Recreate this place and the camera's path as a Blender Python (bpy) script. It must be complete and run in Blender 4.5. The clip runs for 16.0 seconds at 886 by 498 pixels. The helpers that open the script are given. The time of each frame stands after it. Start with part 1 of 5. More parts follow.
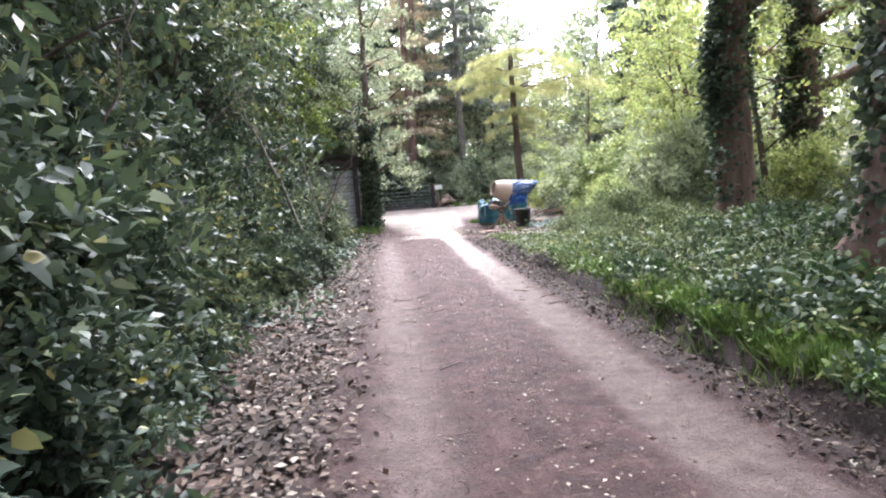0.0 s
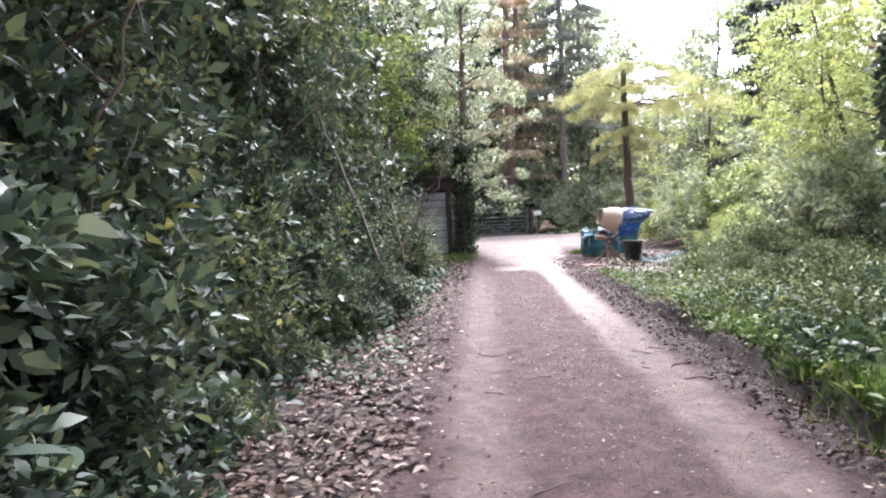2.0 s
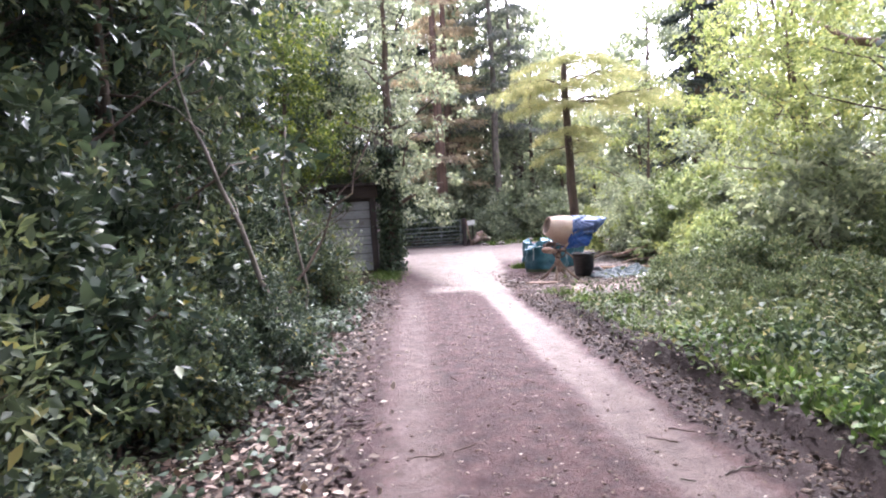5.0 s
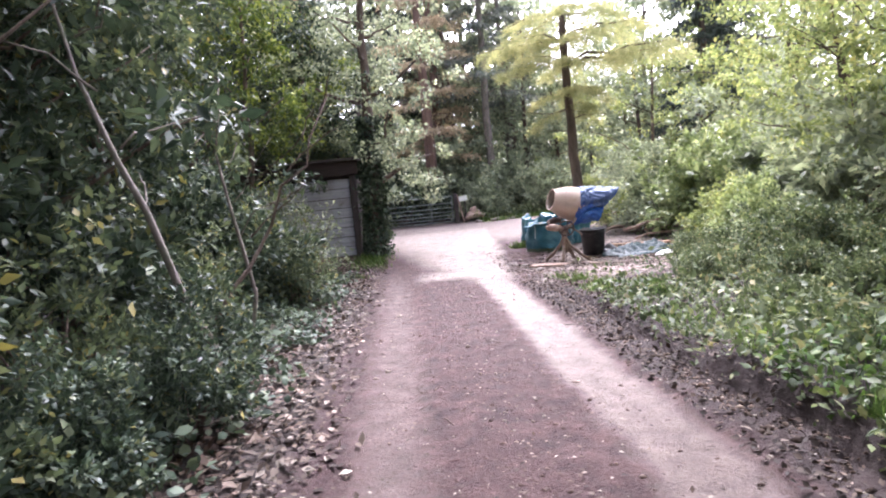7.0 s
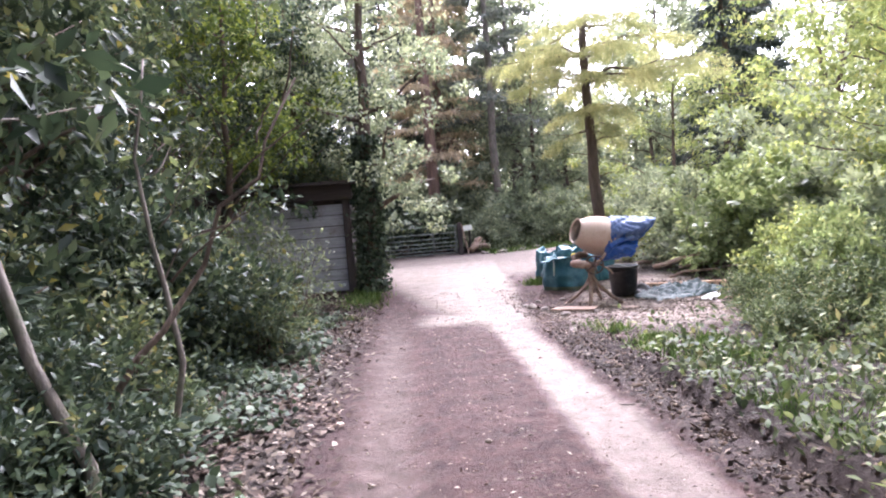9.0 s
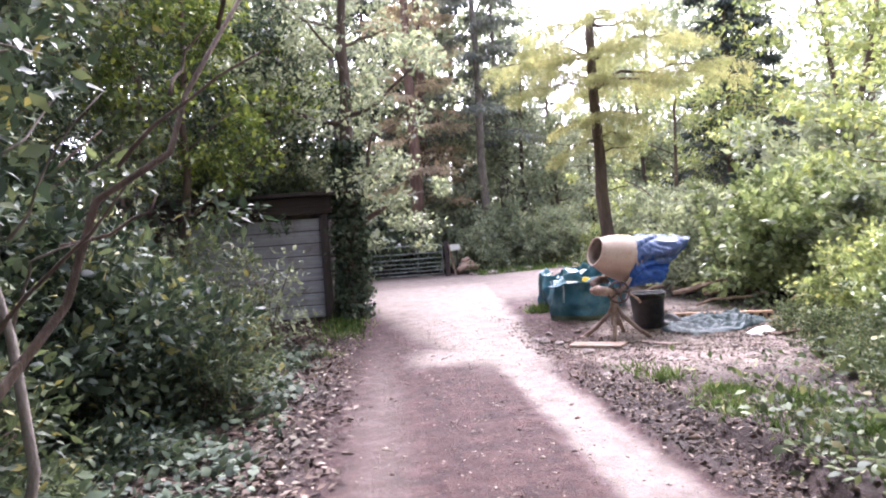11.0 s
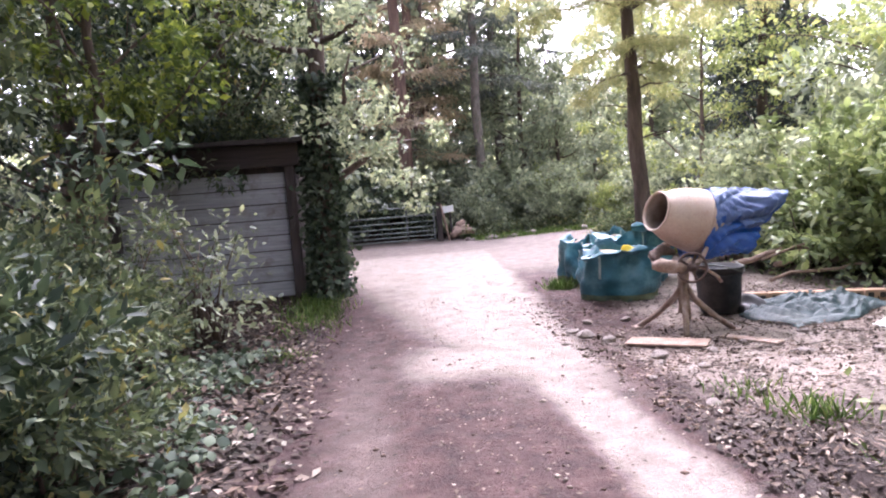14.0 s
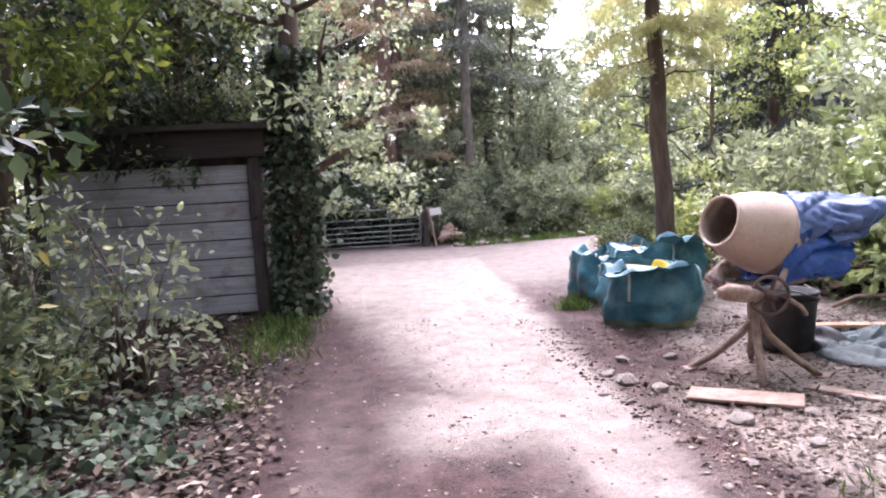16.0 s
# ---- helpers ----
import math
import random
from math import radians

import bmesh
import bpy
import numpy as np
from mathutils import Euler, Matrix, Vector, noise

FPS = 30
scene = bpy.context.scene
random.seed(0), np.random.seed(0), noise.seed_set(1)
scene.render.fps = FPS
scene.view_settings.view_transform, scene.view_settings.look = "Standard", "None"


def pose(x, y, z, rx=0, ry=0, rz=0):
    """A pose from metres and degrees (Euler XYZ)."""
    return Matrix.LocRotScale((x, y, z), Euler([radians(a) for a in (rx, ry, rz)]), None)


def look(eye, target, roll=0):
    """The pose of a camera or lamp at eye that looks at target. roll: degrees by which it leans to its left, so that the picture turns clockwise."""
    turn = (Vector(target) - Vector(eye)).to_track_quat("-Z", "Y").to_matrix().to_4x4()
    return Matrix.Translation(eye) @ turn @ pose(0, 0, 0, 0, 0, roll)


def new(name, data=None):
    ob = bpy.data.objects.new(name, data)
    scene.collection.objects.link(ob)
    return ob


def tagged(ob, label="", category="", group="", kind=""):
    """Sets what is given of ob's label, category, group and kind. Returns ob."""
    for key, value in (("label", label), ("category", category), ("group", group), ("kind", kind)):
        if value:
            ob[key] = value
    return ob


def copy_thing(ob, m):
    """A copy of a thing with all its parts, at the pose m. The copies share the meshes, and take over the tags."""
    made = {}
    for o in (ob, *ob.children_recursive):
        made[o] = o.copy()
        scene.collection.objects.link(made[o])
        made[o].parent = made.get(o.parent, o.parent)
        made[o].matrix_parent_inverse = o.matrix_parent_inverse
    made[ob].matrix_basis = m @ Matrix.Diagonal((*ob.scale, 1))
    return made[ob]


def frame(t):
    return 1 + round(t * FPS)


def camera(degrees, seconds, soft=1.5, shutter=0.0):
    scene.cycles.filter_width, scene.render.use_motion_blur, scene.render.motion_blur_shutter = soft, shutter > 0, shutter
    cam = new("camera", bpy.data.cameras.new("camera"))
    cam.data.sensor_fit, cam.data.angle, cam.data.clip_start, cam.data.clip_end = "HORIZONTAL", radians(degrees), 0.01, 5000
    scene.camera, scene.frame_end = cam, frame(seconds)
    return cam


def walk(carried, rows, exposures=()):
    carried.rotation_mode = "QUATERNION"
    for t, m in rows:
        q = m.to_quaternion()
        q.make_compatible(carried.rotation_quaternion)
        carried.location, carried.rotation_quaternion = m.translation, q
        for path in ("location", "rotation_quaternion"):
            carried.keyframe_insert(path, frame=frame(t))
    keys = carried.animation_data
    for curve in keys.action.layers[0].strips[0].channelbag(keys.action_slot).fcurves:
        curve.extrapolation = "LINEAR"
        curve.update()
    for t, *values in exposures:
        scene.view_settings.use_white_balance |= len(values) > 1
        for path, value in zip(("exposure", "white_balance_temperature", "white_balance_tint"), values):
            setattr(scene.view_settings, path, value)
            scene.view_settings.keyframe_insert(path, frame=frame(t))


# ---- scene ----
cam = camera(72.3, 16.0, soft=2.0)
METRES, EYE, TILT, LEAN, TURN = 12.8, 1.45, 0.0, 0.0, -5.1
ROWS = [
    (0.0, 0.0, 0.0, 0.0, -0.46, -6.24, 4.23),
    (0.5, 0.002, 0.0322, 0.0015, 4.66, -5.18, 2.48),
    (1.0, -0.0022, 0.0624, 0.0015, 1.6, -3.22, 3.25),
    (1.5, -0.0047, 0.0904, 0.0009, 6.82, -3.39, 5.04),
    (2.0, -0.0019, 0.1208, 0.0025, 8.76, -3.48, 2.68),
    (2.5, -0.0027, 0.1498, 0.0027, 1.81, -0.57, 1.55),
    (3.0, -0.0071, 0.1801, 0.0028, 0.53, -3.61, 2.9),
    (3.5, -0.0093, 0.2097, 0.0035, 5.34, -3.89, 1.36),
    (4.0, -0.0151, 0.2401, 0.0042, 1.31, -2.66, 3.68),
    (6.5, -0.0169, 0.4053, 0.0028, 3.62, -4.44, 3.38),
    (7.0, -0.018, 0.4383, 0.0035, 1.28, -5.18, 5.52),
    (7.5, -0.0175, 0.4712, 0.0029, 4.14, -4.24, 4.42),
    (8.0, -0.0161, 0.5037, 0.0023, 0.97, -2.04, 3.02),
    (8.5, -0.0211, 0.5396, 0.0034, 1.71, -2.63, 4.65),
    (11.0, -0.0494, 0.6956, 0.0028, -0.67, -0.75, 4.07),
    (11.5, -0.0512, 0.7264, 0.0002, 2.05, -0.79, 2.62),
    (12.0, -0.0535, 0.7577, 0.001, -2.72, -1.57, 2.99),
    (12.5, -0.0563, 0.7893, 0.0001, -4.16, -2.17, 3.61),
    (13.0, -0.0529, 0.8203, 0.0001, -1.35, -4.55, 2.24),
    (13.5, -0.058, 0.85, 0.0007, -3.81, -3.67, 4.3),
    (14.0, -0.0608, 0.8779, -0.0009, -1.96, -4.33, 4.4),
    (14.5, -0.0632, 0.9069, 0.001, -2.13, -4.51, 3.07),
    (15.0, -0.0697, 0.9347, 0.0023, -8.59, -3.59, 4.53),
    (15.5, -0.0711, 0.9621, 0.0013, -4.19, -2.74, 3.53),
    (16.0, -0.0684, 0.9914, -0.0003, -3.7, -4.25, 3.29),
]
walk(cam, [(t, pose(0, 0, EYE, TILT, LEAN, TURN) @ pose(METRES * x, METRES * y, METRES * z, 90 + pitch, roll, yaw)) for t, x, y, z, yaw, pitch, roll in ROWS],
     [(0.0, 2.22, 5800, 15), (4.0, 2.14, 5800, 24), (8.0, 2.1, 5800, 24), (12.0, 2.12, 5850, 27), (16.0, 2.16, 5850, 28)])

# ---- light ----
SUN_EL, SUN_AZ = 54, 12
world = bpy.data.worlds.new("overcast_sky")
scene.world = world
world.use_nodes = True
wn = world.node_tree
sky = wn.nodes.new("ShaderNodeTexSky")
sky.sky_type = "NISHITA"
sky.sun_disc = False
sky.sun_elevation, sky.sun_rotation = radians(SUN_EL), radians(SUN_AZ)
sky.air_density, sky.dust_density, sky.ozone_density = 0.7, 5.0, 1.0
veil = wn.nodes.new("ShaderNodeHueSaturation")  # thin cloud: paler and brighter than a clear sky
veil.inputs["Saturation"].default_value, veil.inputs["Value"].default_value = 0.3, 2.0
wn.links.new(sky.outputs[0], veil.inputs["Color"])
wn.links.new(veil.outputs[0], wn.nodes["Background"].inputs[0])
wn.nodes["Background"].inputs[1].default_value = 0.15
sun_data = bpy.data.lights.new("sun", "SUN")
sun_data.energy, sun_data.angle, sun_data.color = 1.1, radians(30), (1.0, 0.97, 0.93)
sun = new("sun", sun_data)
a, e = radians(SUN_AZ), radians(SUN_EL)
sun.matrix_world = look((0, 0, 30), Vector((0, 0, 30)) - Vector((math.sin(a) * math.cos(e), math.cos(a) * math.cos(e), math.sin(e))))


# ---- materials ----
def nodes_of(name):
    m = bpy.data.materials.new(name)
    m.use_nodes = True
    t = m.node_tree
    return m, t, t.nodes, t.links, t.nodes["Principled BSDF"]


def ramp(n, stops):
    r = n.new("ShaderNodeValToRGB")
    els = r.color_ramp.elements
    while len(els) < len(stops):
        els.new(0.5)
    for el, (p, c) in zip(els, stops):
        el.position, el.color = p, (*c, 1)
    return r


def noise_tex(n, l, coord, scale, detail=6, rough=0.6, stretch=None):
    t = n.new("ShaderNodeTexNoise")
    t.inputs["Scale"].default_value, t.inputs["Detail"].default_value, t.inputs["Roughness"].default_value = scale, detail, rough
    if stretch:
        mp = n.new("ShaderNodeMapping")
        mp.inputs["Scale"].default_value = stretch
        l.new(coord, mp.inputs[0])
        coord = mp.outputs[0]
    l.new(coord, t.inputs["Vector"])
    return t


def mix_col(n, l, fac, c1, c2, blend="MIX"):
    m = n.new("ShaderNodeMix")
    m.data_type, m.blend_type = "RGBA", blend
    for sock, v in ((m.inputs[0], fac), (m.inputs[6], c1), (m.inputs[7], c2)):
        if isinstance(v, (int, float)):
            sock.default_value = v
        elif isinstance(v, tuple):
            sock.default_value = (*v, 1)
        else:
            l.new(v, sock)
    return m.outputs[2]


def plain_mat(name, stops, scale=6.0, rough=0.8, bump=0.3, metal=0.0, stretch=None, dirt_sheen=None, fine=60.0, bump_d=0.02):
    """Noise-coloured surface with coarse patches, fine grain and relief; a second colour in patches, for grime and for
    painted sheen.
    """
    m, t, n, l, b = nodes_of(name)
    co = n.new("ShaderNodeTexCoord").outputs["Object"]
    t1 = noise_tex(n, l, co, scale, 6, 0.65, stretch)
    r = ramp(n, stops)
    l.new(t1.outputs[0], r.inputs[0])
    t2 = noise_tex(n, l, co, fine, 4, 0.7, stretch)
    col = mix_col(n, l, 0.35, r.outputs[0], t2.outputs[0], "OVERLAY")
    if dirt_sheen:
        t3 = noise_tex(n, l, co, scale * 0.5, 8, 0.7)
        rr = ramp(n, [(0.5, (0, 0, 0)), (0.68, (1, 1, 1))])
        l.new(t3.outputs[0], rr.inputs[0])
        col = mix_col(n, l, rr.outputs[0], col, dirt_sheen)
    l.new(col, b.inputs["Base Color"])
    b.inputs["Roughness"].default_value, b.inputs["Metallic"].default_value = rough, metal
    if bump:
        s = n.new("ShaderNodeMath")
        s.operation = "ADD"
        l.new(t1.outputs[0], s.inputs[0])
        l.new(t2.outputs[0], s.inputs[1])
        bn = n.new("ShaderNodeBump")
        bn.inputs["Strength"].default_value, bn.inputs["Distance"].default_value = bump, bump_d
        l.new(s.outputs[0], bn.inputs["Height"])
        l.new(bn.outputs[0], b.inputs["Normal"])
    return m


def leaf_mat(name, stops, rough=0.45, trans=0.3, spec=0.5):
    """Leaves, each one its own shade, that let some light through."""
    m, t, n, l, b = nodes_of(name)
    geo = n.new("ShaderNodeNewGeometry")
    r = ramp(n, stops)
    l.new(geo.outputs["Random Per Island"], r.inputs[0])
    co = n.new("ShaderNodeTexCoord").outputs["Object"]
    patch = noise_tex(n, l, co, 1.3, 3)
    pr = ramp(n, [(0.3, (0.55, 0.6, 0.55)), (0.7, (1.25, 1.2, 1.1))])
    l.new(patch.outputs[0], pr.inputs[0])
    col = mix_col(n, l, 1.0, r.outputs[0], pr.outputs[0], "MULTIPLY")
    l.new(col, b.inputs["Base Color"])
    b.inputs["Roughness"].default_value, b.inputs["Specular IOR Level"].default_value = rough, spec
    tr = n.new("ShaderNodeBsdfTranslucent")
    l.new(mix_col(n, l, 1.0, col, (1.35, 1.35, 0.95), "MULTIPLY"), tr.inputs[0])
    mx = n.new("ShaderNodeMixShader")
    mx.inputs[0].default_value = trans
    l.new(b.outputs[0], mx.inputs[1])
    l.new(tr.outputs[0], mx.inputs[2])
    l.new(mx.outputs[0], n["Material Output"].inputs[0])
    return m


LAUREL = leaf_mat("laurel_leaf", [(0, (0.024, 0.039, 0.031)), (0.45, (0.056, 0.082, 0.06)), (0.85, (0.108, 0.142, 0.1)), (0.975, (0.18, 0.205, 0.12)), (1, (0.34, 0.28, 0.09))], 0.48, 0.2, 0.25)
IVY = leaf_mat("ivy_leaf", [(0, (0.036, 0.054, 0.041)), (0.6, (0.078, 0.108, 0.075)), (1, (0.175, 0.21, 0.15))], 0.6, 0.15, 0.3)
HAZEL = leaf_mat("hazel_leaf", [(0, (0.16, 0.2, 0.09)), (0.5, (0.28, 0.32, 0.15)), (0.9, (0.38, 0.41, 0.2)), (1, (0.48, 0.44, 0.2))], 0.55, 0.45, 0.35)
MIXED = leaf_mat("mixed_leaf", [(0, (0.046, 0.063, 0.044)), (0.5, (0.1, 0.127, 0.082)), (0.9, (0.175, 0.205, 0.12)), (1, (0.3, 0.25, 0.1))], 0.55, 0.3, 0.25)
YELLOWING = leaf_mat("yellowing_leaf", [(0, (0.055, 0.085, 0.03)), (0.6, (0.13, 0.18, 0.045)), (1, (0.34, 0.38, 0.08))], 0.5, 0.3, 0.4)
# grey-green lifted and greyed so that far trees carry haze in their colour
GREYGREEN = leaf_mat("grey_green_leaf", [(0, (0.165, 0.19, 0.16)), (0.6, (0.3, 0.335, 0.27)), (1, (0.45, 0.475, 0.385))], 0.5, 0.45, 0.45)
LARCH = leaf_mat("larch_needle", [(0, (0.24, 0.25, 0.15)), (0.6, (0.36, 0.36, 0.22)), (1, (0.47, 0.44, 0.28))], 0.6, 0.5, 0.3)
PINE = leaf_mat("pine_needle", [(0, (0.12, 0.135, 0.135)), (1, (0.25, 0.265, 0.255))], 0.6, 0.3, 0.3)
DARK_NEEDLE = leaf_mat("dark_needle", [(0, (0.045, 0.06, 0.06)), (1, (0.105, 0.125, 0.12))], 0.6, 0.15, 0.3)
# russet paled towards beige, haze included in the colour
RUSSET = leaf_mat("russet_needle", [(0, (0.34, 0.26, 0.215)), (0.6, (0.5, 0.4, 0.335)), (1, (0.6, 0.5, 0.43))], 0.6, 0.45, 0.3)
# far woods: pale leaf colour with the haze painted in
HAZY_LEAF = leaf_mat("hazy_far_leaf", [(0, (0.2, 0.225, 0.17)), (0.6, (0.32, 0.34, 0.25)), (1, (0.45, 0.44, 0.33))], 0.6, 0.45, 0.2)
BRAMBLE = leaf_mat("bramble_leaf", [(0, (0.05, 0.07, 0.04)), (0.6, (0.118, 0.152, 0.078)), (0.9, (0.22, 0.255, 0.14)), (1, (0.36, 0.32, 0.19))], 0.6, 0.25, 0.3)
GRASS = leaf_mat("grass_blade", [(0, (0.06, 0.115, 0.03)), (0.7, (0.14, 0.225, 0.062)), (1, (0.27, 0.31, 0.13))], 0.6, 0.3, 0.3)
LITTER = leaf_mat("dead_leaf", [(0, (0.026, 0.0155, 0.0115)), (0.5, (0.075, 0.047, 0.037)), (0.86, (0.165, 0.118, 0.098)), (1, (0.4, 0.34, 0.305))], 0.75, 0.05, 0.3)
# darker dead leaves for the foot of the cut bank
DARK_LITTER = leaf_mat("dark_dead_leaf", [(0, (0.018, 0.012, 0.01)), (0.7, (0.05, 0.033, 0.027)), (0.95, (0.1, 0.07, 0.058)), (1, (0.3, 0.26, 0.24))], 0.75, 0.05, 0.3)
NETTLE = leaf_mat("nettle_leaf", [(0, (0.034, 0.06, 0.035)), (0.6, (0.07, 0.112, 0.06)), (0.95, (0.13, 0.18, 0.1)), (1, (0.24, 0.27, 0.16))], 0.5, 0.25, 0.4)
YOUNG = leaf_mat("young_laurel_leaf", [(0, (0.15, 0.19, 0.1)), (0.5, (0.3, 0.36, 0.19)), (0.85, (0.44, 0.5, 0.29)), (1, (0.56, 0.58, 0.38))], 0.38, 0.35, 0.5)
BARK = plain_mat("bark", [(0.3, (0.05, 0.035, 0.028)), (0.6, (0.13, 0.09, 0.07)), (0.8, (0.2, 0.16, 0.13))], 9, 0.9, 0.9, stretch=(1, 1, 0.18), fine=40)
BARK_RED = plain_mat("red_bark", [(0.3, (0.1, 0.06, 0.048)), (0.6, (0.2, 0.125, 0.1)), (0.85, (0.3, 0.21, 0.175))], 7, 0.9, 0.9, stretch=(1, 1, 0.15), fine=40)
BARK_PALE = plain_mat("pale_bark", [(0.3, (0.1, 0.082, 0.07)), (0.7, (0.24, 0.2, 0.175))], 10, 0.85, 0.5, stretch=(1, 1, 0.3), dirt_sheen=(0.08, 0.09, 0.05))
TIMBER = plain_mat("weathered_grey_board", [(0.3, (0.27, 0.27, 0.29)), (0.6, (0.38, 0.38, 0.41)), (0.85, (0.48, 0.47, 0.5))], 5, 0.75, 0.35, stretch=(0.25, 1, 6), dirt_sheen=(0.2, 0.18, 0.17), fine=30)
DARK_WOOD = plain_mat("dark_wet_wood", [(0.3, (0.025, 0.02, 0.02)), (0.7, (0.08, 0.06, 0.055))], 8, 0.8, 0.6, stretch=(1, 1, 0.2))
FASCIA = plain_mat("brown_board", [(0.3, (0.016, 0.011, 0.01)), (0.7, (0.05, 0.033, 0.029))], 6, 0.8, 0.5, stretch=(0.3, 1, 4))
STONE = plain_mat("pale_stone", [(0.3, (0.17, 0.14, 0.125)), (0.7, (0.32, 0.27, 0.245))], 12, 0.85, 0.5)
DRUM = plain_mat("cement_crusted_drum", [(0.25, (0.4, 0.3, 0.24)), (0.55, (0.56, 0.44, 0.36)), (0.8, (0.66, 0.56, 0.48))], 5, 0.75, 0.25, dirt_sheen=(0.4, 0.25, 0.18))
DRUM_IN = plain_mat("drum_inside", [(0.3, (0.24, 0.19, 0.15)), (0.7, (0.46, 0.38, 0.32))], 7, 0.9, 0.6)
CRUST = plain_mat("rusty_cement_frame", [(0.3, (0.2, 0.11, 0.08)), (0.55, (0.36, 0.27, 0.22)), (0.8, (0.5, 0.43, 0.38))], 12, 0.85, 0.5)
RUST = plain_mat("dark_rusty_iron", [(0.3, (0.06, 0.04, 0.035)), (0.7, (0.18, 0.12, 0.1))], 14, 0.7, 0.4, metal=0.3)
# greyish patches paint the gloss of the folds into the blue
BLUE = plain_mat("blue_tarpaulin", [(0.3, (0.008, 0.05, 0.27)), (0.7, (0.02, 0.12, 0.46))], 3, 0.32, 0.35, dirt_sheen=(0.06, 0.085, 0.16), bump_d=0.012)
# paler patches: faded spots and highlights, both put into the colour
TEAL = plain_mat("teal_woven_bag", [(0.3, (0.014, 0.095, 0.14)), (0.7, (0.04, 0.18, 0.235))], 5, 0.42, 0.4, dirt_sheen=(0.11, 0.25, 0.29), bump_d=0.015)
TEAL_DIRTY = plain_mat("muddy_bag_foot", [(0.3, (0.05, 0.11, 0.1)), (0.7, (0.2, 0.21, 0.1))], 6, 0.8, 0.4)
STRAP = plain_mat("pale_strap", [(0.3, (0.3, 0.42, 0.42)), (0.7, (0.5, 0.6, 0.6))], 9, 0.7, 0.2)
SAND = plain_mat("bagged_sand", [(0.3, (0.35, 0.3, 0.22)), (0.7, (0.55, 0.48, 0.38))], 9, 0.9, 0.5)
YELLOW = plain_mat("yellow_sack", [(0.3, (0.65, 0.5, 0.02)), (0.7, (0.8, 0.65, 0.06))], 7, 0.5, 0.3)
BLACK = plain_mat("black_plastic", [(0.3, (0.012, 0.012, 0.015)), (0.7, (0.035, 0.033, 0.035))], 9, 0.45, 0.15, dirt_sheen=(0.07, 0.06, 0.055))
GREEN_SHEET = plain_mat("grey_green_sheet", [(0.3, (0.006, 0.022, 0.026)), (0.7, (0.022, 0.055, 0.06))], 4, 0.55, 0.4, dirt_sheen=(0.04, 0.055, 0.055))
WHITE_PLASTIC = plain_mat("white_plastic", [(0.3, (0.6, 0.6, 0.6)), (0.7, (0.82, 0.82, 0.8))], 5, 0.5, 0.2)
SIGN_WHITE = plain_mat("white_board", [(0.3, (0.7, 0.7, 0.68)), (0.7, (0.85, 0.85, 0.83))], 5, 0.5, 0.05)
BRICK = plain_mat("orange_clay_block", [(0.3, (0.4, 0.24, 0.15)), (0.7, (0.56, 0.38, 0.26))], 9, 0.85, 0.4)
GALV = plain_mat("galvanised_steel", [(0.3, (0.12, 0.135, 0.13)), (0.7, (0.25, 0.27, 0.26))], 12, 0.45, 0.1, metal=0.4, dirt_sheen=(0.05, 0.06, 0.05))
LOG = plain_mat("cut_log", [(0.3, (0.2, 0.13, 0.1)), (0.7, (0.4, 0.29, 0.23))], 9, 0.9, 0.6)


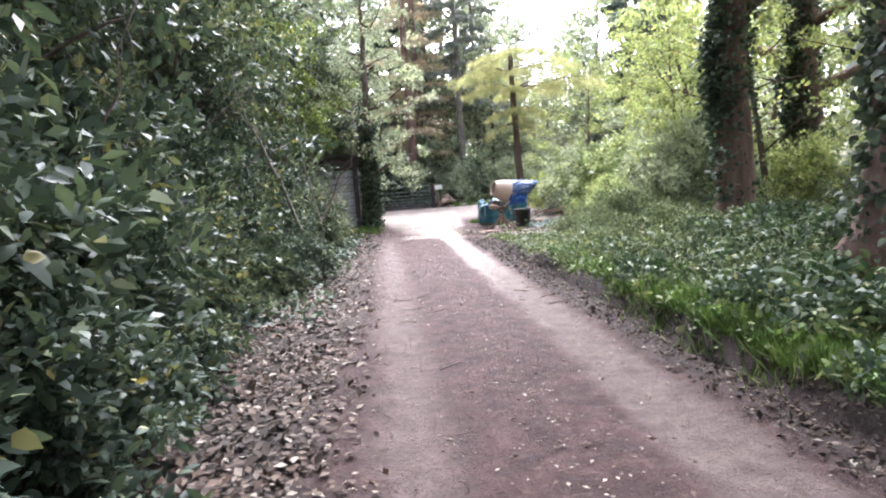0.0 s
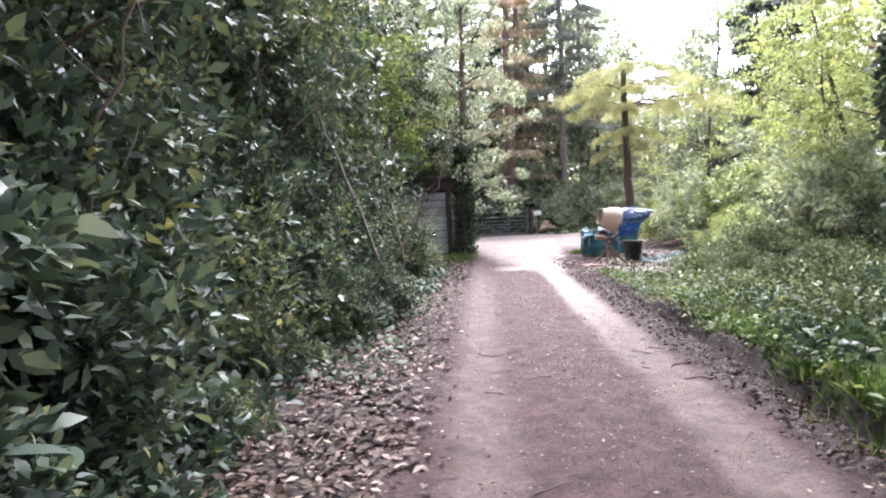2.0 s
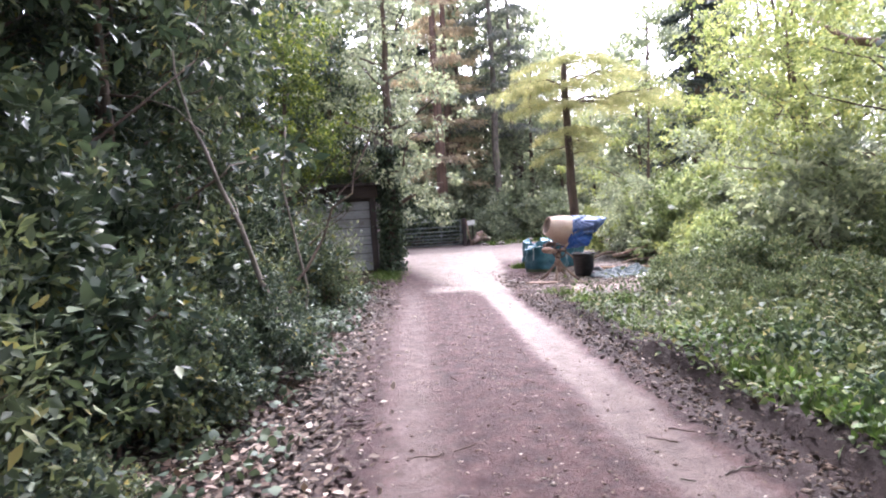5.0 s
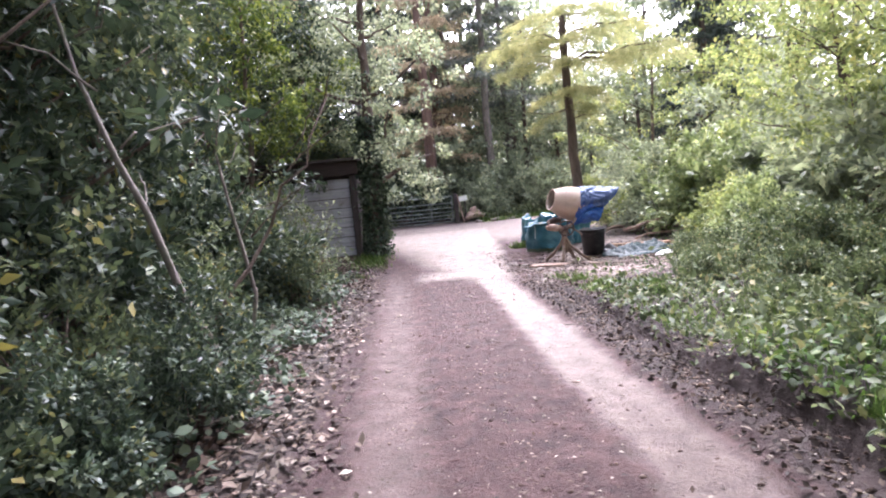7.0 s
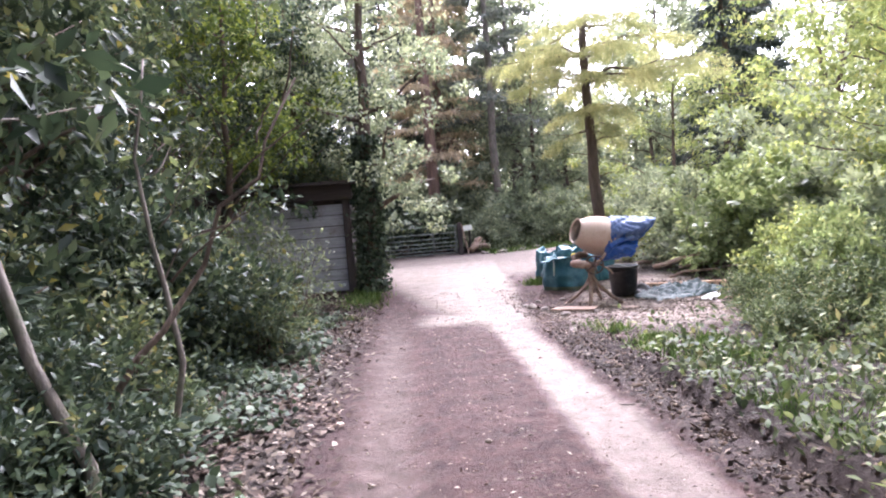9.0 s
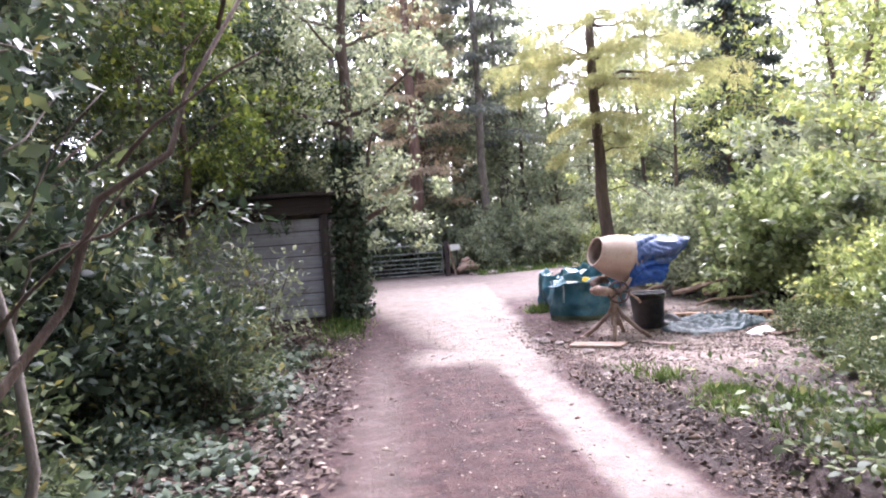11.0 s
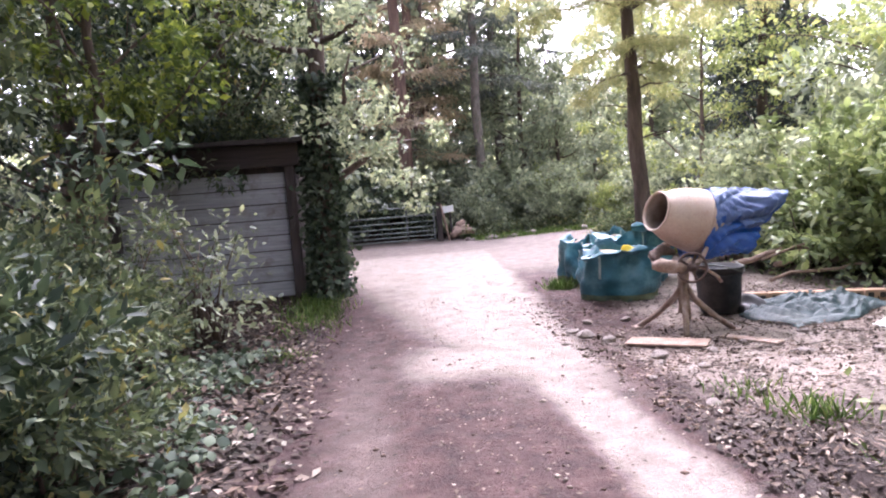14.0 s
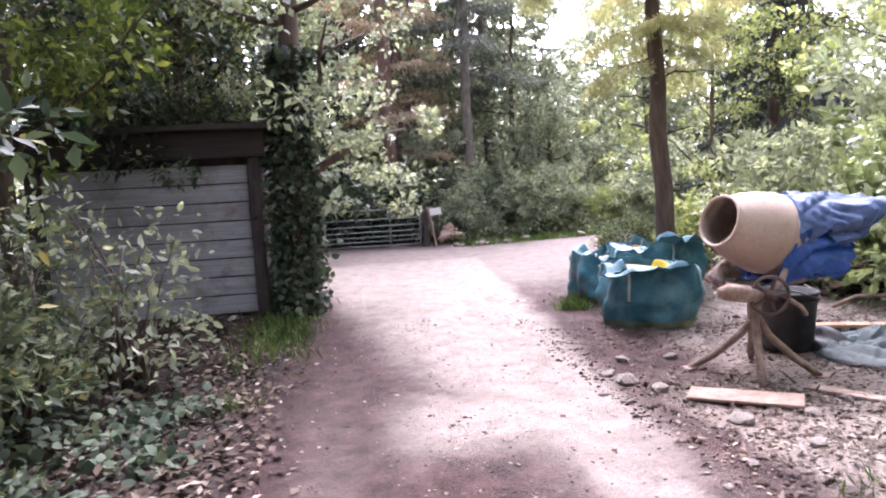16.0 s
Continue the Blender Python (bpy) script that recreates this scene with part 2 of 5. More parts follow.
def ground_mat():
    """Red-brown gravelly earth; paler packed wheel tracks and sand; dark loam under the trees."""
    m, t, n, l, b = nodes_of("earth_track")
    co = n.new("ShaderNodeTexCoord").outputs["Object"]
    wob = noise_tex(n, l, co, 1.1, 5, 0.6)
    sep = n.new("ShaderNodeSeparateXYZ")
    l.new(co, sep.inputs[0])

    def calc(op, p, q=None, clamp=False):
        k = n.new("ShaderNodeMath")
        k.operation, k.use_clamp = op, clamp
        for s, v in zip(k.inputs, (p, q)):
            if v is None:
                continue
            if isinstance(v, (int, float)):
                s.default_value = v
            else:
                l.new(v, s)
        return k.outputs[0]

    shift = calc("MULTIPLY", calc("SUBTRACT", wob.outputs[0], 0.5), 0.36)
    x, y = calc("ADD", sep.outputs[0], shift), calc("ADD", sep.outputs[1], calc("MULTIPLY", shift, 2.5))

    def step(v, a0, a1):
        k = n.new("ShaderNodeMapRange")
        k.interpolation_type = "SMOOTHSTEP"
        k.inputs[1].default_value, k.inputs[2].default_value = a0, a1
        l.new(v, k.inputs[0])
        return k.outputs[0]

    def band(v, lo, hi, soft):
        return calc("MULTIPLY", step(v, lo - soft, lo + soft), step(v, hi + soft, hi - soft))

    road = band(x, -0.5, 2.36, 0.12)
    far = step(y, 17.5, 20.5)
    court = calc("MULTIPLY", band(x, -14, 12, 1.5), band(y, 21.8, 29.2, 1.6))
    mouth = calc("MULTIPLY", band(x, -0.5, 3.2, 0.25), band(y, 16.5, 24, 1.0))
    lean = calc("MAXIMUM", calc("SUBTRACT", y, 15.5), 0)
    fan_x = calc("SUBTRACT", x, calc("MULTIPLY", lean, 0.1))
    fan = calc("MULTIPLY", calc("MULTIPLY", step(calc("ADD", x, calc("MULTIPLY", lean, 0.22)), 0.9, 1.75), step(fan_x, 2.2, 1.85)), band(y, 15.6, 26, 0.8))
    bare = calc("MULTIPLY", band(x, 1.8, 5.8, 0.4), band(y, 14.6, 19.5, 0.7))
    left_track = calc("MULTIPLY", calc("MULTIPLY", band(x, -0.16, 0.26, 0.16), 0.2), step(y, 19, 15))
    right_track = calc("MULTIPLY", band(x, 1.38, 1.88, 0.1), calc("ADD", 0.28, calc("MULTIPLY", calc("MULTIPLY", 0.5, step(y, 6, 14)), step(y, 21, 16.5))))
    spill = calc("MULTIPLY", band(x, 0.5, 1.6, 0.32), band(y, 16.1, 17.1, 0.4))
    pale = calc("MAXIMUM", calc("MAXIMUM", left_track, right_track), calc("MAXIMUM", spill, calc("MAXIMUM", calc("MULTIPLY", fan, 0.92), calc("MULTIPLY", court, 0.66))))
    grit = noise_tex(n, l, co, 38, 6, 0.75)
    mott = noise_tex(n, l, co, 4.5, 7, 0.7)
    red = ramp(n, [(0.3, (0.02, 0.0085, 0.0078)), (0.5, (0.053, 0.0235, 0.0215)), (0.62, (0.08, 0.04, 0.037)), (0.8, (0.14, 0.082, 0.075))])
    l.new(mott.outputs[0], red.inputs[0])
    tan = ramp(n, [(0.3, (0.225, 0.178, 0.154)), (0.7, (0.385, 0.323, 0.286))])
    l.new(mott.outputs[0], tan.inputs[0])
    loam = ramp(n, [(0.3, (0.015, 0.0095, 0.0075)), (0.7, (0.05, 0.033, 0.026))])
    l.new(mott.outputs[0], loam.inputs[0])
    soil = ramp(n, [(0.3, (0.14, 0.104, 0.085)), (0.5, (0.28, 0.222, 0.188)), (0.75, (0.45, 0.38, 0.335))])
    l.new(mott.outputs[0], soil.inputs[0])
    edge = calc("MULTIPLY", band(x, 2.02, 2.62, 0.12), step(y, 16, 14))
    left_margin = calc("MULTIPLY", band(x, -0.6, -0.2, 0.16), step(y, 20, 17))
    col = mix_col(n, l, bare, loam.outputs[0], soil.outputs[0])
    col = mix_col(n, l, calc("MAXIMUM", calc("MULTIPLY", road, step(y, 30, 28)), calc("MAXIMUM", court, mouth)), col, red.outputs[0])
    # dark soil of the cut bank, with the bank's shading put into the colour
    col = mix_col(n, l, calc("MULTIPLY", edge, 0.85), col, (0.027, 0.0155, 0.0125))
    # darker red strip along the left margin of the track
    col = mix_col(n, l, calc("MULTIPLY", left_margin, 0.6), col, (0.034, 0.0135, 0.012))
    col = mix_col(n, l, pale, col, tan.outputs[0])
    flecks = noise_tex(n, l, co, 85, 2, 0.5)
    fr = ramp(n, [(0.62, (0, 0, 0)), (0.7, (1, 1, 1))])
    l.new(flecks.outputs[0], fr.inputs[0])
    col = mix_col(n, l, calc("MULTIPLY", fr.outputs[0], 0.14), col, (0.34, 0.26, 0.24))
    col = mix_col(n, l, 0.5, col, grit.outputs[0], "OVERLAY")
    l.new(col, b.inputs["Base Color"])
    b.inputs["Roughness"].default_value = 0.9
    bn = n.new("ShaderNodeBump")
    bn.inputs["Strength"].default_value, bn.inputs["Distance"].default_value = 0.8, 0.04
    l.new(calc("ADD", grit.outputs[0], mott.outputs[0]), bn.inputs["Height"])
    l.new(bn.outputs[0], b.inputs["Normal"])
    return m


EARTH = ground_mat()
CLOD = leaf_mat("earth_clod", [(0, (0.034, 0.022, 0.018)), (0.6, (0.1, 0.068, 0.055)), (1, (0.26, 0.2, 0.17))], 0.95, 0.0, 0.2)
GRAVEL = leaf_mat("gravel_chip", [(0, (0.07, 0.045, 0.04)), (0.5, (0.18, 0.125, 0.11)), (1, (0.42, 0.35, 0.32))], 0.85, 0.0, 0.3)


# ---- mesh helpers ----
def sm(v, a0, a1):
    u = np.clip((np.asarray(v, float) - a0) / (a1 - a0), 0, 1)
    return u * u * (3 - 2 * u)


def wave(x, y, s):
    return (np.sin(x * 1.7 * s + 0.6 * np.sin(y * 2.3 * s)) + np.sin(y * 1.3 * s + 1.7 + 0.8 * np.sin(x * 1.1 * s)) + np.sin((x + y) * 2.9 * s + 0.4)) / 3


def G(x, y):
    """Height of the ground."""
    x, y = np.asarray(x, float), np.asarray(y, float)
    z = 0.28 * sm(y, 17, 27.5)
    verge = (1 - 0.35 * sm(y, 9.5, 12)) * (1 - sm(y, 12.2, 15.0)) * (0.85 + 0.3 * wave(y, x * 0.2, 0.9))
    z = z + 0.15 * sm(x + 0.06 * wave(x * 0.3, y, 1.3) + 0.04 * wave(y, x, 5.0) + 0.025 * wave(x, y, 11.0), 2.34, 2.43) * verge + 0.22 * sm(x, 2.4, 8) * (1 - 0.6 * sm(y, 14, 17))
    z = z + (0.02 * wave(x, y, 6.0) + 0.02) * np.exp(-((x - 2.5) / 0.12) ** 2) * verge
    z = z + (0.06 * sm(x, -0.35, -0.75) + 0.2 * sm(x, -1, -4)) * (1 - 0.6 * sm(y, 18, 21))
    inroad = sm(x, -0.7, -0.3) * sm(x, 2.3, 1.9) * (1 - sm(y, 20, 24))
    z = z - 0.03 * inroad * (np.exp(-((x - 0.1) / 0.25) ** 2) + np.exp(-((x - 1.63) / 0.28) ** 2))
    off = 1 - inroad * 0.75 - 0.7 * sm(y, 20, 24) * sm(y, 32, 29)
    z = z + off * (0.025 * wave(x, y, 1.6) + 0.012 * wave(y, x, 7.0))
    far = sm(np.hypot(x - 1, y - 14), 30, 60)
    return z * (1 - far) + 0.3 * far


def gz(x, y):
    return float(G(x, y))


def mesh_of(name, V, F, material, smooth=False):
    me = bpy.data.meshes.new(name)
    V = np.asarray(V, np.float32)
    if isinstance(F, np.ndarray):
        k = F.shape[1]
        me.vertices.add(len(V))
        me.vertices.foreach_set("co", V.ravel())
        me.loops.add(F.size)
        me.loops.foreach_set("vertex_index", F.ravel().astype(np.int32))
        me.polygons.add(len(F))
        me.polygons.foreach_set("loop_start", np.arange(0, F.size, k, dtype=np.int32))
        me.polygons.foreach_set("loop_total", np.full(len(F), k, np.int32))
        me.update(calc_edges=True)
    else:
        me.from_pydata([tuple(map(float, v)) for v in V], [], F)
        me.update()
    if smooth:
        me.polygons.foreach_set("use_smooth", np.ones(len(me.polygons), bool))
    me.materials.append(material)
    return me


def part(name, VF, material, parent=None, label="", smooth=False):
    """One mesh object, made of (verts, faces) or a bmesh, under a thing or a part."""
    if isinstance(VF, bmesh.types.BMesh):
        me = bpy.data.meshes.new(name)
        bmesh.ops.recalc_face_normals(VF, faces=VF.faces)
        VF.to_mesh(me)
        VF.free()
        me.materials.append(material)
        if smooth:
            me.polygons.foreach_set("use_smooth", np.ones(len(me.polygons), bool))
    else:
        me = mesh_of(name, VF[0], VF[1], material, smooth)
    ob = new(name, me)
    if parent is not None:
        ob.parent = parent
    return tagged(ob, label)


def thing(name, label, category, at=(0, 0, 0), group="", kind="", rz=0):
    ob = new(name)
    ob.empty_display_size = 0.1
    ob.matrix_basis = pose(*at, 0, 0, rz)
    return tagged(ob, label, category, group, kind)


def join(*parts):
    V, F, o = [], [], 0
    for v, f in parts:
        V.append(np.asarray(v, float))
        F += [tuple(int(i) + o for i in q) for q in f]
        o += len(v)
    return np.concatenate(V), F


def tube(pts, radii, sides=8, rough=0.0, seed=1):
    """A tapered limb along points, closed at both ends."""
    rg = np.random.default_rng(seed)
    pts = [Vector(p) for p in pts]
    V, F = [], []
    ref = Vector((0.3, 0.9, 0.1))
    for i, p in enumerate(pts):
        d = (pts[min(i + 1, len(pts) - 1)] - pts[max(i - 1, 0)]).normalized()
        u = d.cross(ref)
        if u.length < 0.05:
            u = d.cross(Vector((1, 0, 0)))
        u.normalize()
        w = d.cross(u)
        for k in range(sides):
            an = 2 * math.pi * k / sides
            r = radii[i] * (1 + rough * rg.uniform(-1, 1))
            V.append(p + (u * math.cos(an) + w * math.sin(an)) * r)
    for i in range(len(pts) - 1):
        for k in range(sides):
            k2 = (k + 1) % sides
            F.append((i * sides + k, i * sides + k2, (i + 1) * sides + k2, (i + 1) * sides + k))
    F.append(tuple(range(sides))[::-1])
    F.append(tuple((len(pts) - 1) * sides + k for k in range(sides)))
    return np.array([tuple(v) for v in V]), F


def box(cx, cy, cz, sx, sy, sz, bevel=0.008, m=None):
    bm = bmesh.new()
    bmesh.ops.create_cube(bm, size=1, matrix=Matrix.Translation((cx, cy, cz)) @ Matrix.Diagonal((sx, sy, sz, 1)))
    if bevel:
        bmesh.ops.bevel(bm, geom=bm.edges[:], offset=bevel, segments=2, affect="EDGES")
    if m is not None:
        bm.transform(m)
    return bm


def lathe(profile, sides=32, m=None):
    """A turned shape: (radius, z) pairs about z."""
    V, F = [], []
    for r, z in profile:
        for k in range(sides):
            an = 2 * math.pi * k / sides
            V.append((r * math.cos(an), r * math.sin(an), z))
    for i in range(len(profile) - 1):
        for k in range(sides):
            k2 = (k + 1) % sides
            F.append((i * sides + k, i * sides + k2, (i + 1) * sides + k2, (i + 1) * sides + k))
    if m is not None:
        V = [tuple(m @ Vector(v)) for v in V]
    return np.array(V), F


def leaves(P, size, rg, ratio=0.45, out=None, up=0.6, droop=0.25, fine=True, jitter=0.3, lie=1.0):
    """A leaf at every point: a pointed, slightly bent blade."""
    P = np.asarray(P, float)
    N = len(P)
    d = rg.normal(size=(N, 3))
    if out is not None:
        d = d * 0.7 + out
    d[:, 2] = d[:, 2] * lie - droop
    d /= np.linalg.norm(d, axis=1)[:, None] + 1e-9
    nrm = rg.normal(size=(N, 3)) * (1 - up)
    nrm[:, 2] += up
    s = np.cross(d, nrm)
    s /= np.linalg.norm(s, axis=1)[:, None] + 1e-9
    nn = np.cross(s, d)
    L = (size * np.clip(np.exp(rg.normal(size=N) * jitter), 0.5, 1.5))[:, None]
    W = L * ratio * 0.5
    if fine:
        V = np.stack([P, P + d * L * 0.35 + s * W + nn * L * 0.06, P + d * L * 0.35 - s * W + nn * L * 0.06,
                      P + d * L * 0.72 + s * W * 0.75, P + d * L * 0.72 - s * W * 0.75, P + d * L - nn * L * 0.12], 1).reshape(-1, 3)
        base = (np.arange(N) * 6)[:, None]
        F = (base + np.array([[0, 1, 2, 1, 3, 2, 2, 3, 4, 3, 5, 4]])).reshape(-1, 3)
    else:
        V = np.stack([P, P + d * L * 0.45 + s * W + nn * L * 0.08, P + d * L, P + d * L * 0.45 - s * W + nn * L * 0.08], 1).reshape(-1, 3)
        base = (np.arange(N) * 4)[:, None]
        F = (base + np.array([[0, 1, 2, 0, 2, 3]])).reshape(-1, 3)
    return V, F


def cloud(C, R, per, rg, flat=1.0):
    """Points in clumps of radius R round the centres C, with the way outwards."""
    C = np.repeat(np.asarray(C, float), per, axis=0)
    o = rg.normal(size=C.shape)
    o /= np.linalg.norm(o, axis=1)[:, None]
    rad = np.repeat(np.broadcast_to(np.asarray(R, float), (len(C) // per,)), per)[:, None] * rg.uniform(0.15, 1, (len(C), 1)) ** 0.5
    q = o * rad
    q[:, 2] *= flat
    return C + q, o


# ---- the ground ----
def axis_steps(*spans):
    out = []
    for lo, hi, st in spans:
        out += list(np.arange(lo, hi - 1e-6, st))
    return np.array(out + [spans[-1][1]])


gx = axis_steps((-600, -60, 90), (-60, -12, 6), (-12, -3, 0.6), (-3, -0.8, 0.12), (-0.8, 3.2, 0.05), (3.2, 7, 0.15), (7, 14, 0.6), (14, 62, 6), (62, 602, 90))
gy = axis_steps((-600, -60, 90), (-60, -6, 6), (-6, 1, 0.5), (1, 20, 0.07), (20, 31, 0.2), (31, 49, 1.5), (49, 97, 6), (97, 637, 90))
XX, YY = np.meshgrid(gx, gy)
ZZ = G(XX, YY)
rg = np.random.default_rng(4)
near = (XX > -1.5) & (XX < 5) & (YY > 0) & (YY < 24)
ZZ = ZZ + near * rg.normal(size=ZZ.shape) * 0.005 + near * sm(XX, 1.85, 2.0) * sm(XX, 2.6, 2.35) * sm(YY, 15, 14) * rg.normal(size=ZZ.shape) * 0.011
nxv = len(gx)
idx = np.arange(XX.size).reshape(XX.shape)
gF = np.stack([idx[:-1, :-1], idx[:-1, 1:], idx[1:, 1:], idx[1:, :-1]], -1).reshape(-1, 4)
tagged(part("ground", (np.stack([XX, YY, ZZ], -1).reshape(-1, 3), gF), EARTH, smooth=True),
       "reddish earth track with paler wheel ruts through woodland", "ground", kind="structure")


# ---- plants ----
def shrub(name, label, h, w, clumps, per, leaf, material, seed, category="shrub", stems=7, ratio=0.45, flat=0.8, clump_r=0.22, low=0.12, bark=BARK, fine=True, hollow=0.55):
    """A bush: a fan of stems and a ragged dome of leaf clumps."""
    rg = np.random.default_rng(seed)
    ob = thing(name, label, category)
    q = rg.normal(size=(clumps, 3))
    q[:, 2] = np.abs(q[:, 2]) * 0.9
    q /= np.linalg.norm(q, axis=1)[:, None]
    rad = rg.uniform(hollow, 1, (clumps, 1)) * (1 + 0.18 * rg.normal(size=(clumps, 1)))
    C = q * rad * np.array([w / 2, w / 2, h * (1 - low)])
    C[:, 2] += low * h
    C[:, 2] = np.maximum(C[:, 2], 0.1)
    for k in range(stems):
        c = C[rg.integers(clumps)]
        b = Vector((rg.normal() * 0.1, rg.normal() * 0.1, -0.08))
        t = Vector(c) * 0.95
        mid = b.lerp(t, 0.5) + Vector((rg.normal() * 0.08, rg.normal() * 0.08, 0.12 * h))
        r0 = rg.uniform(0.012, 0.025) * (0.6 + 0.3 * h)
        part("stem", tube([b, b.lerp(mid, 0.5) + Vector((rg.normal() * 0.03, rg.normal() * 0.03, 0.02)), mid, t], [r0, r0 * 0.8, r0 * 0.55, r0 * 0.2], 6, 0.1, seed + k), bark, ob, smooth=True)
    P, o = cloud(C, clump_r * rg.uniform(0.6, 1.4, clumps), per, rg, flat)
    o2 = o * 0.6 + (P / np.maximum(np.linalg.norm(P, axis=1)[:, None], 0.3)) * 0.5
    ok = P[:, 2] > 0.03
    part("foliage", leaves(P[ok], leaf, rg, ratio, o2[ok], 0.55, 0.2, fine), material, ob)
    return ob


def limb_path(p0, p1, rg, bend=0.12, n=5, sag=0.0):
    p0, p1 = Vector(p0), Vector(p1)
    L = (p1 - p0).length
    off = Vector(rg.normal(size=3)) * bend * L
    return [p0.lerp(p1, i / n) + off * math.sin(math.pi * i / n) + Vector(rg.normal(size=3)) * 0.02 * L * (0 < i < n) - Vector((0, 0, sag * L * (i / n) ** 2)) for i in range(n + 1)]


def tree(name, label, base, h, r, material, seed, lean=(0, 0), bark=BARK, crown=(2.5, 3.0), limbs=8, clumps=90, per=110, leaf=0.1, clump_r=0.5, flare=1.5, fork=0.3, fine=False, ratio=0.55, category="tree", ivy=0.0, ivy_from=0.0, ivy_to=9.0, flat=0.6, group="", droop=0.2):
    """A tapered trunk with limbs and a ragged crown. crown: its radius and the height where it begins."""
    rg = np.random.default_rng(seed)
    z0 = gz(base[0], base[1]) - 0.1
    ob = thing(name, label, category, (base[0], base[1], z0), group)
    n = 9
    pts = [Vector((lean[0] * (i / n) ** 1.1 + rg.normal() * 0.02 * h * 0.2 * (i > 0), lean[1] * (i / n) ** 1.1 + rg.normal() * 0.02 * h * 0.2 * (i > 0), h * i / n)) for i in range(n + 1)]
    pts.insert(1, pts[0].lerp(pts[1], 0.35))
    rr = [r * flare] + [r * (1 - 0.85 * (p.z / h)) + 0.01 for p in pts[1:]]
    part("trunk", tube(pts, rr, 14, 0.06, seed), bark, ob, smooth=True)

    def on_trunk(z):
        for a0, a1 in zip(pts, pts[1:]):
            if a0.z <= z <= a1.z:
                return a0.lerp(a1, (z - a0.z) / (a1.z - a0.z))
        return pts[-1]

    C = []
    for k in range(limbs):
        u = (k + rg.uniform(0.1, 0.9)) / limbs
        z = crown[1] + (h - crown[1]) * u
        an = k * 2.4 + rg.uniform(-0.5, 0.5)
        ln = crown[0] * (1 - 0.55 * u ** 1.5) * rg.uniform(0.75, 1.15)
        p0 = on_trunk(max(z - ln * fork, 0.3))
        p1 = Vector((p0.x + math.cos(an) * ln, p0.y + math.sin(an) * ln, z + ln * fork * 0.5))
        path = limb_path(p0, p1, rg, 0.08)
        r0 = max(r * 0.38 * (1 - 0.6 * u), 0.012)
        part("limb", tube(path, [r0 * (1 - 0.16 * i) for i in range(len(path))], 6, 0.08, seed + k), bark, ob, smooth=True)
        m = max(clumps // limbs, 1)
        for j in range(m):
            v = rg.uniform(0.3, 1.08)
            s = path[min(int(v * 5), 5)].lerp(path[min(int(v * 5) + 1, 5)], v * 5 % 1)
            C.append(tuple(s + Vector(rg.normal(size=3)) * clump_r * (0.5 + 0.6 * v) - Vector((0, 0, droop * rg.uniform(0, 1)))))
    C = np.array(C)
    P, o = cloud(C, clump_r * rg.uniform(0.4, 1.1, len(C)), per, rg, flat)
    part("crown", leaves(P, leaf, rg, ratio, o * 0.5, 0.65, 0.25, fine), material, ob)
    if ivy:
        M = int(ivy * 5200)
        zz = ivy_from + (min(h, ivy_to) - ivy_from) * rg.uniform(0, 1, M)
        zz = np.where(rg.uniform(0, 1, M) < 0.06, ivy_from * rg.uniform(0.3, 1, M), zz)
        an = np.where(rg.uniform(0, 1, M) < (0.85 if ivy_from < 0.3 else 0.22), rg.uniform(0, 2 * np.pi, M), np.pi * 0.98 + rg.normal(size=M) * 0.7)
        cx = np.array([on_trunk(z).x for z in zz])
        cy = np.array([on_trunk(z).y for z in zz])
        rad = r * (1 - 0.85 * zz / h) + 0.03 + np.abs(rg.normal(size=M)) * 0.075 * (1 + 0.6 * np.sin(an * 3 + zz * 2.1))
        P = np.stack([cx + np.cos(an) * rad, cy + np.sin(an) * rad, zz], 1)
        part("ivy", leaves(P, 0.085, rg, 0.85, np.stack([np.cos(an), np.sin(an), an * 0], 1) * 0.5, 0.4, 0.5, True), IVY, ob, "dark ivy climbing the bark")
    return ob


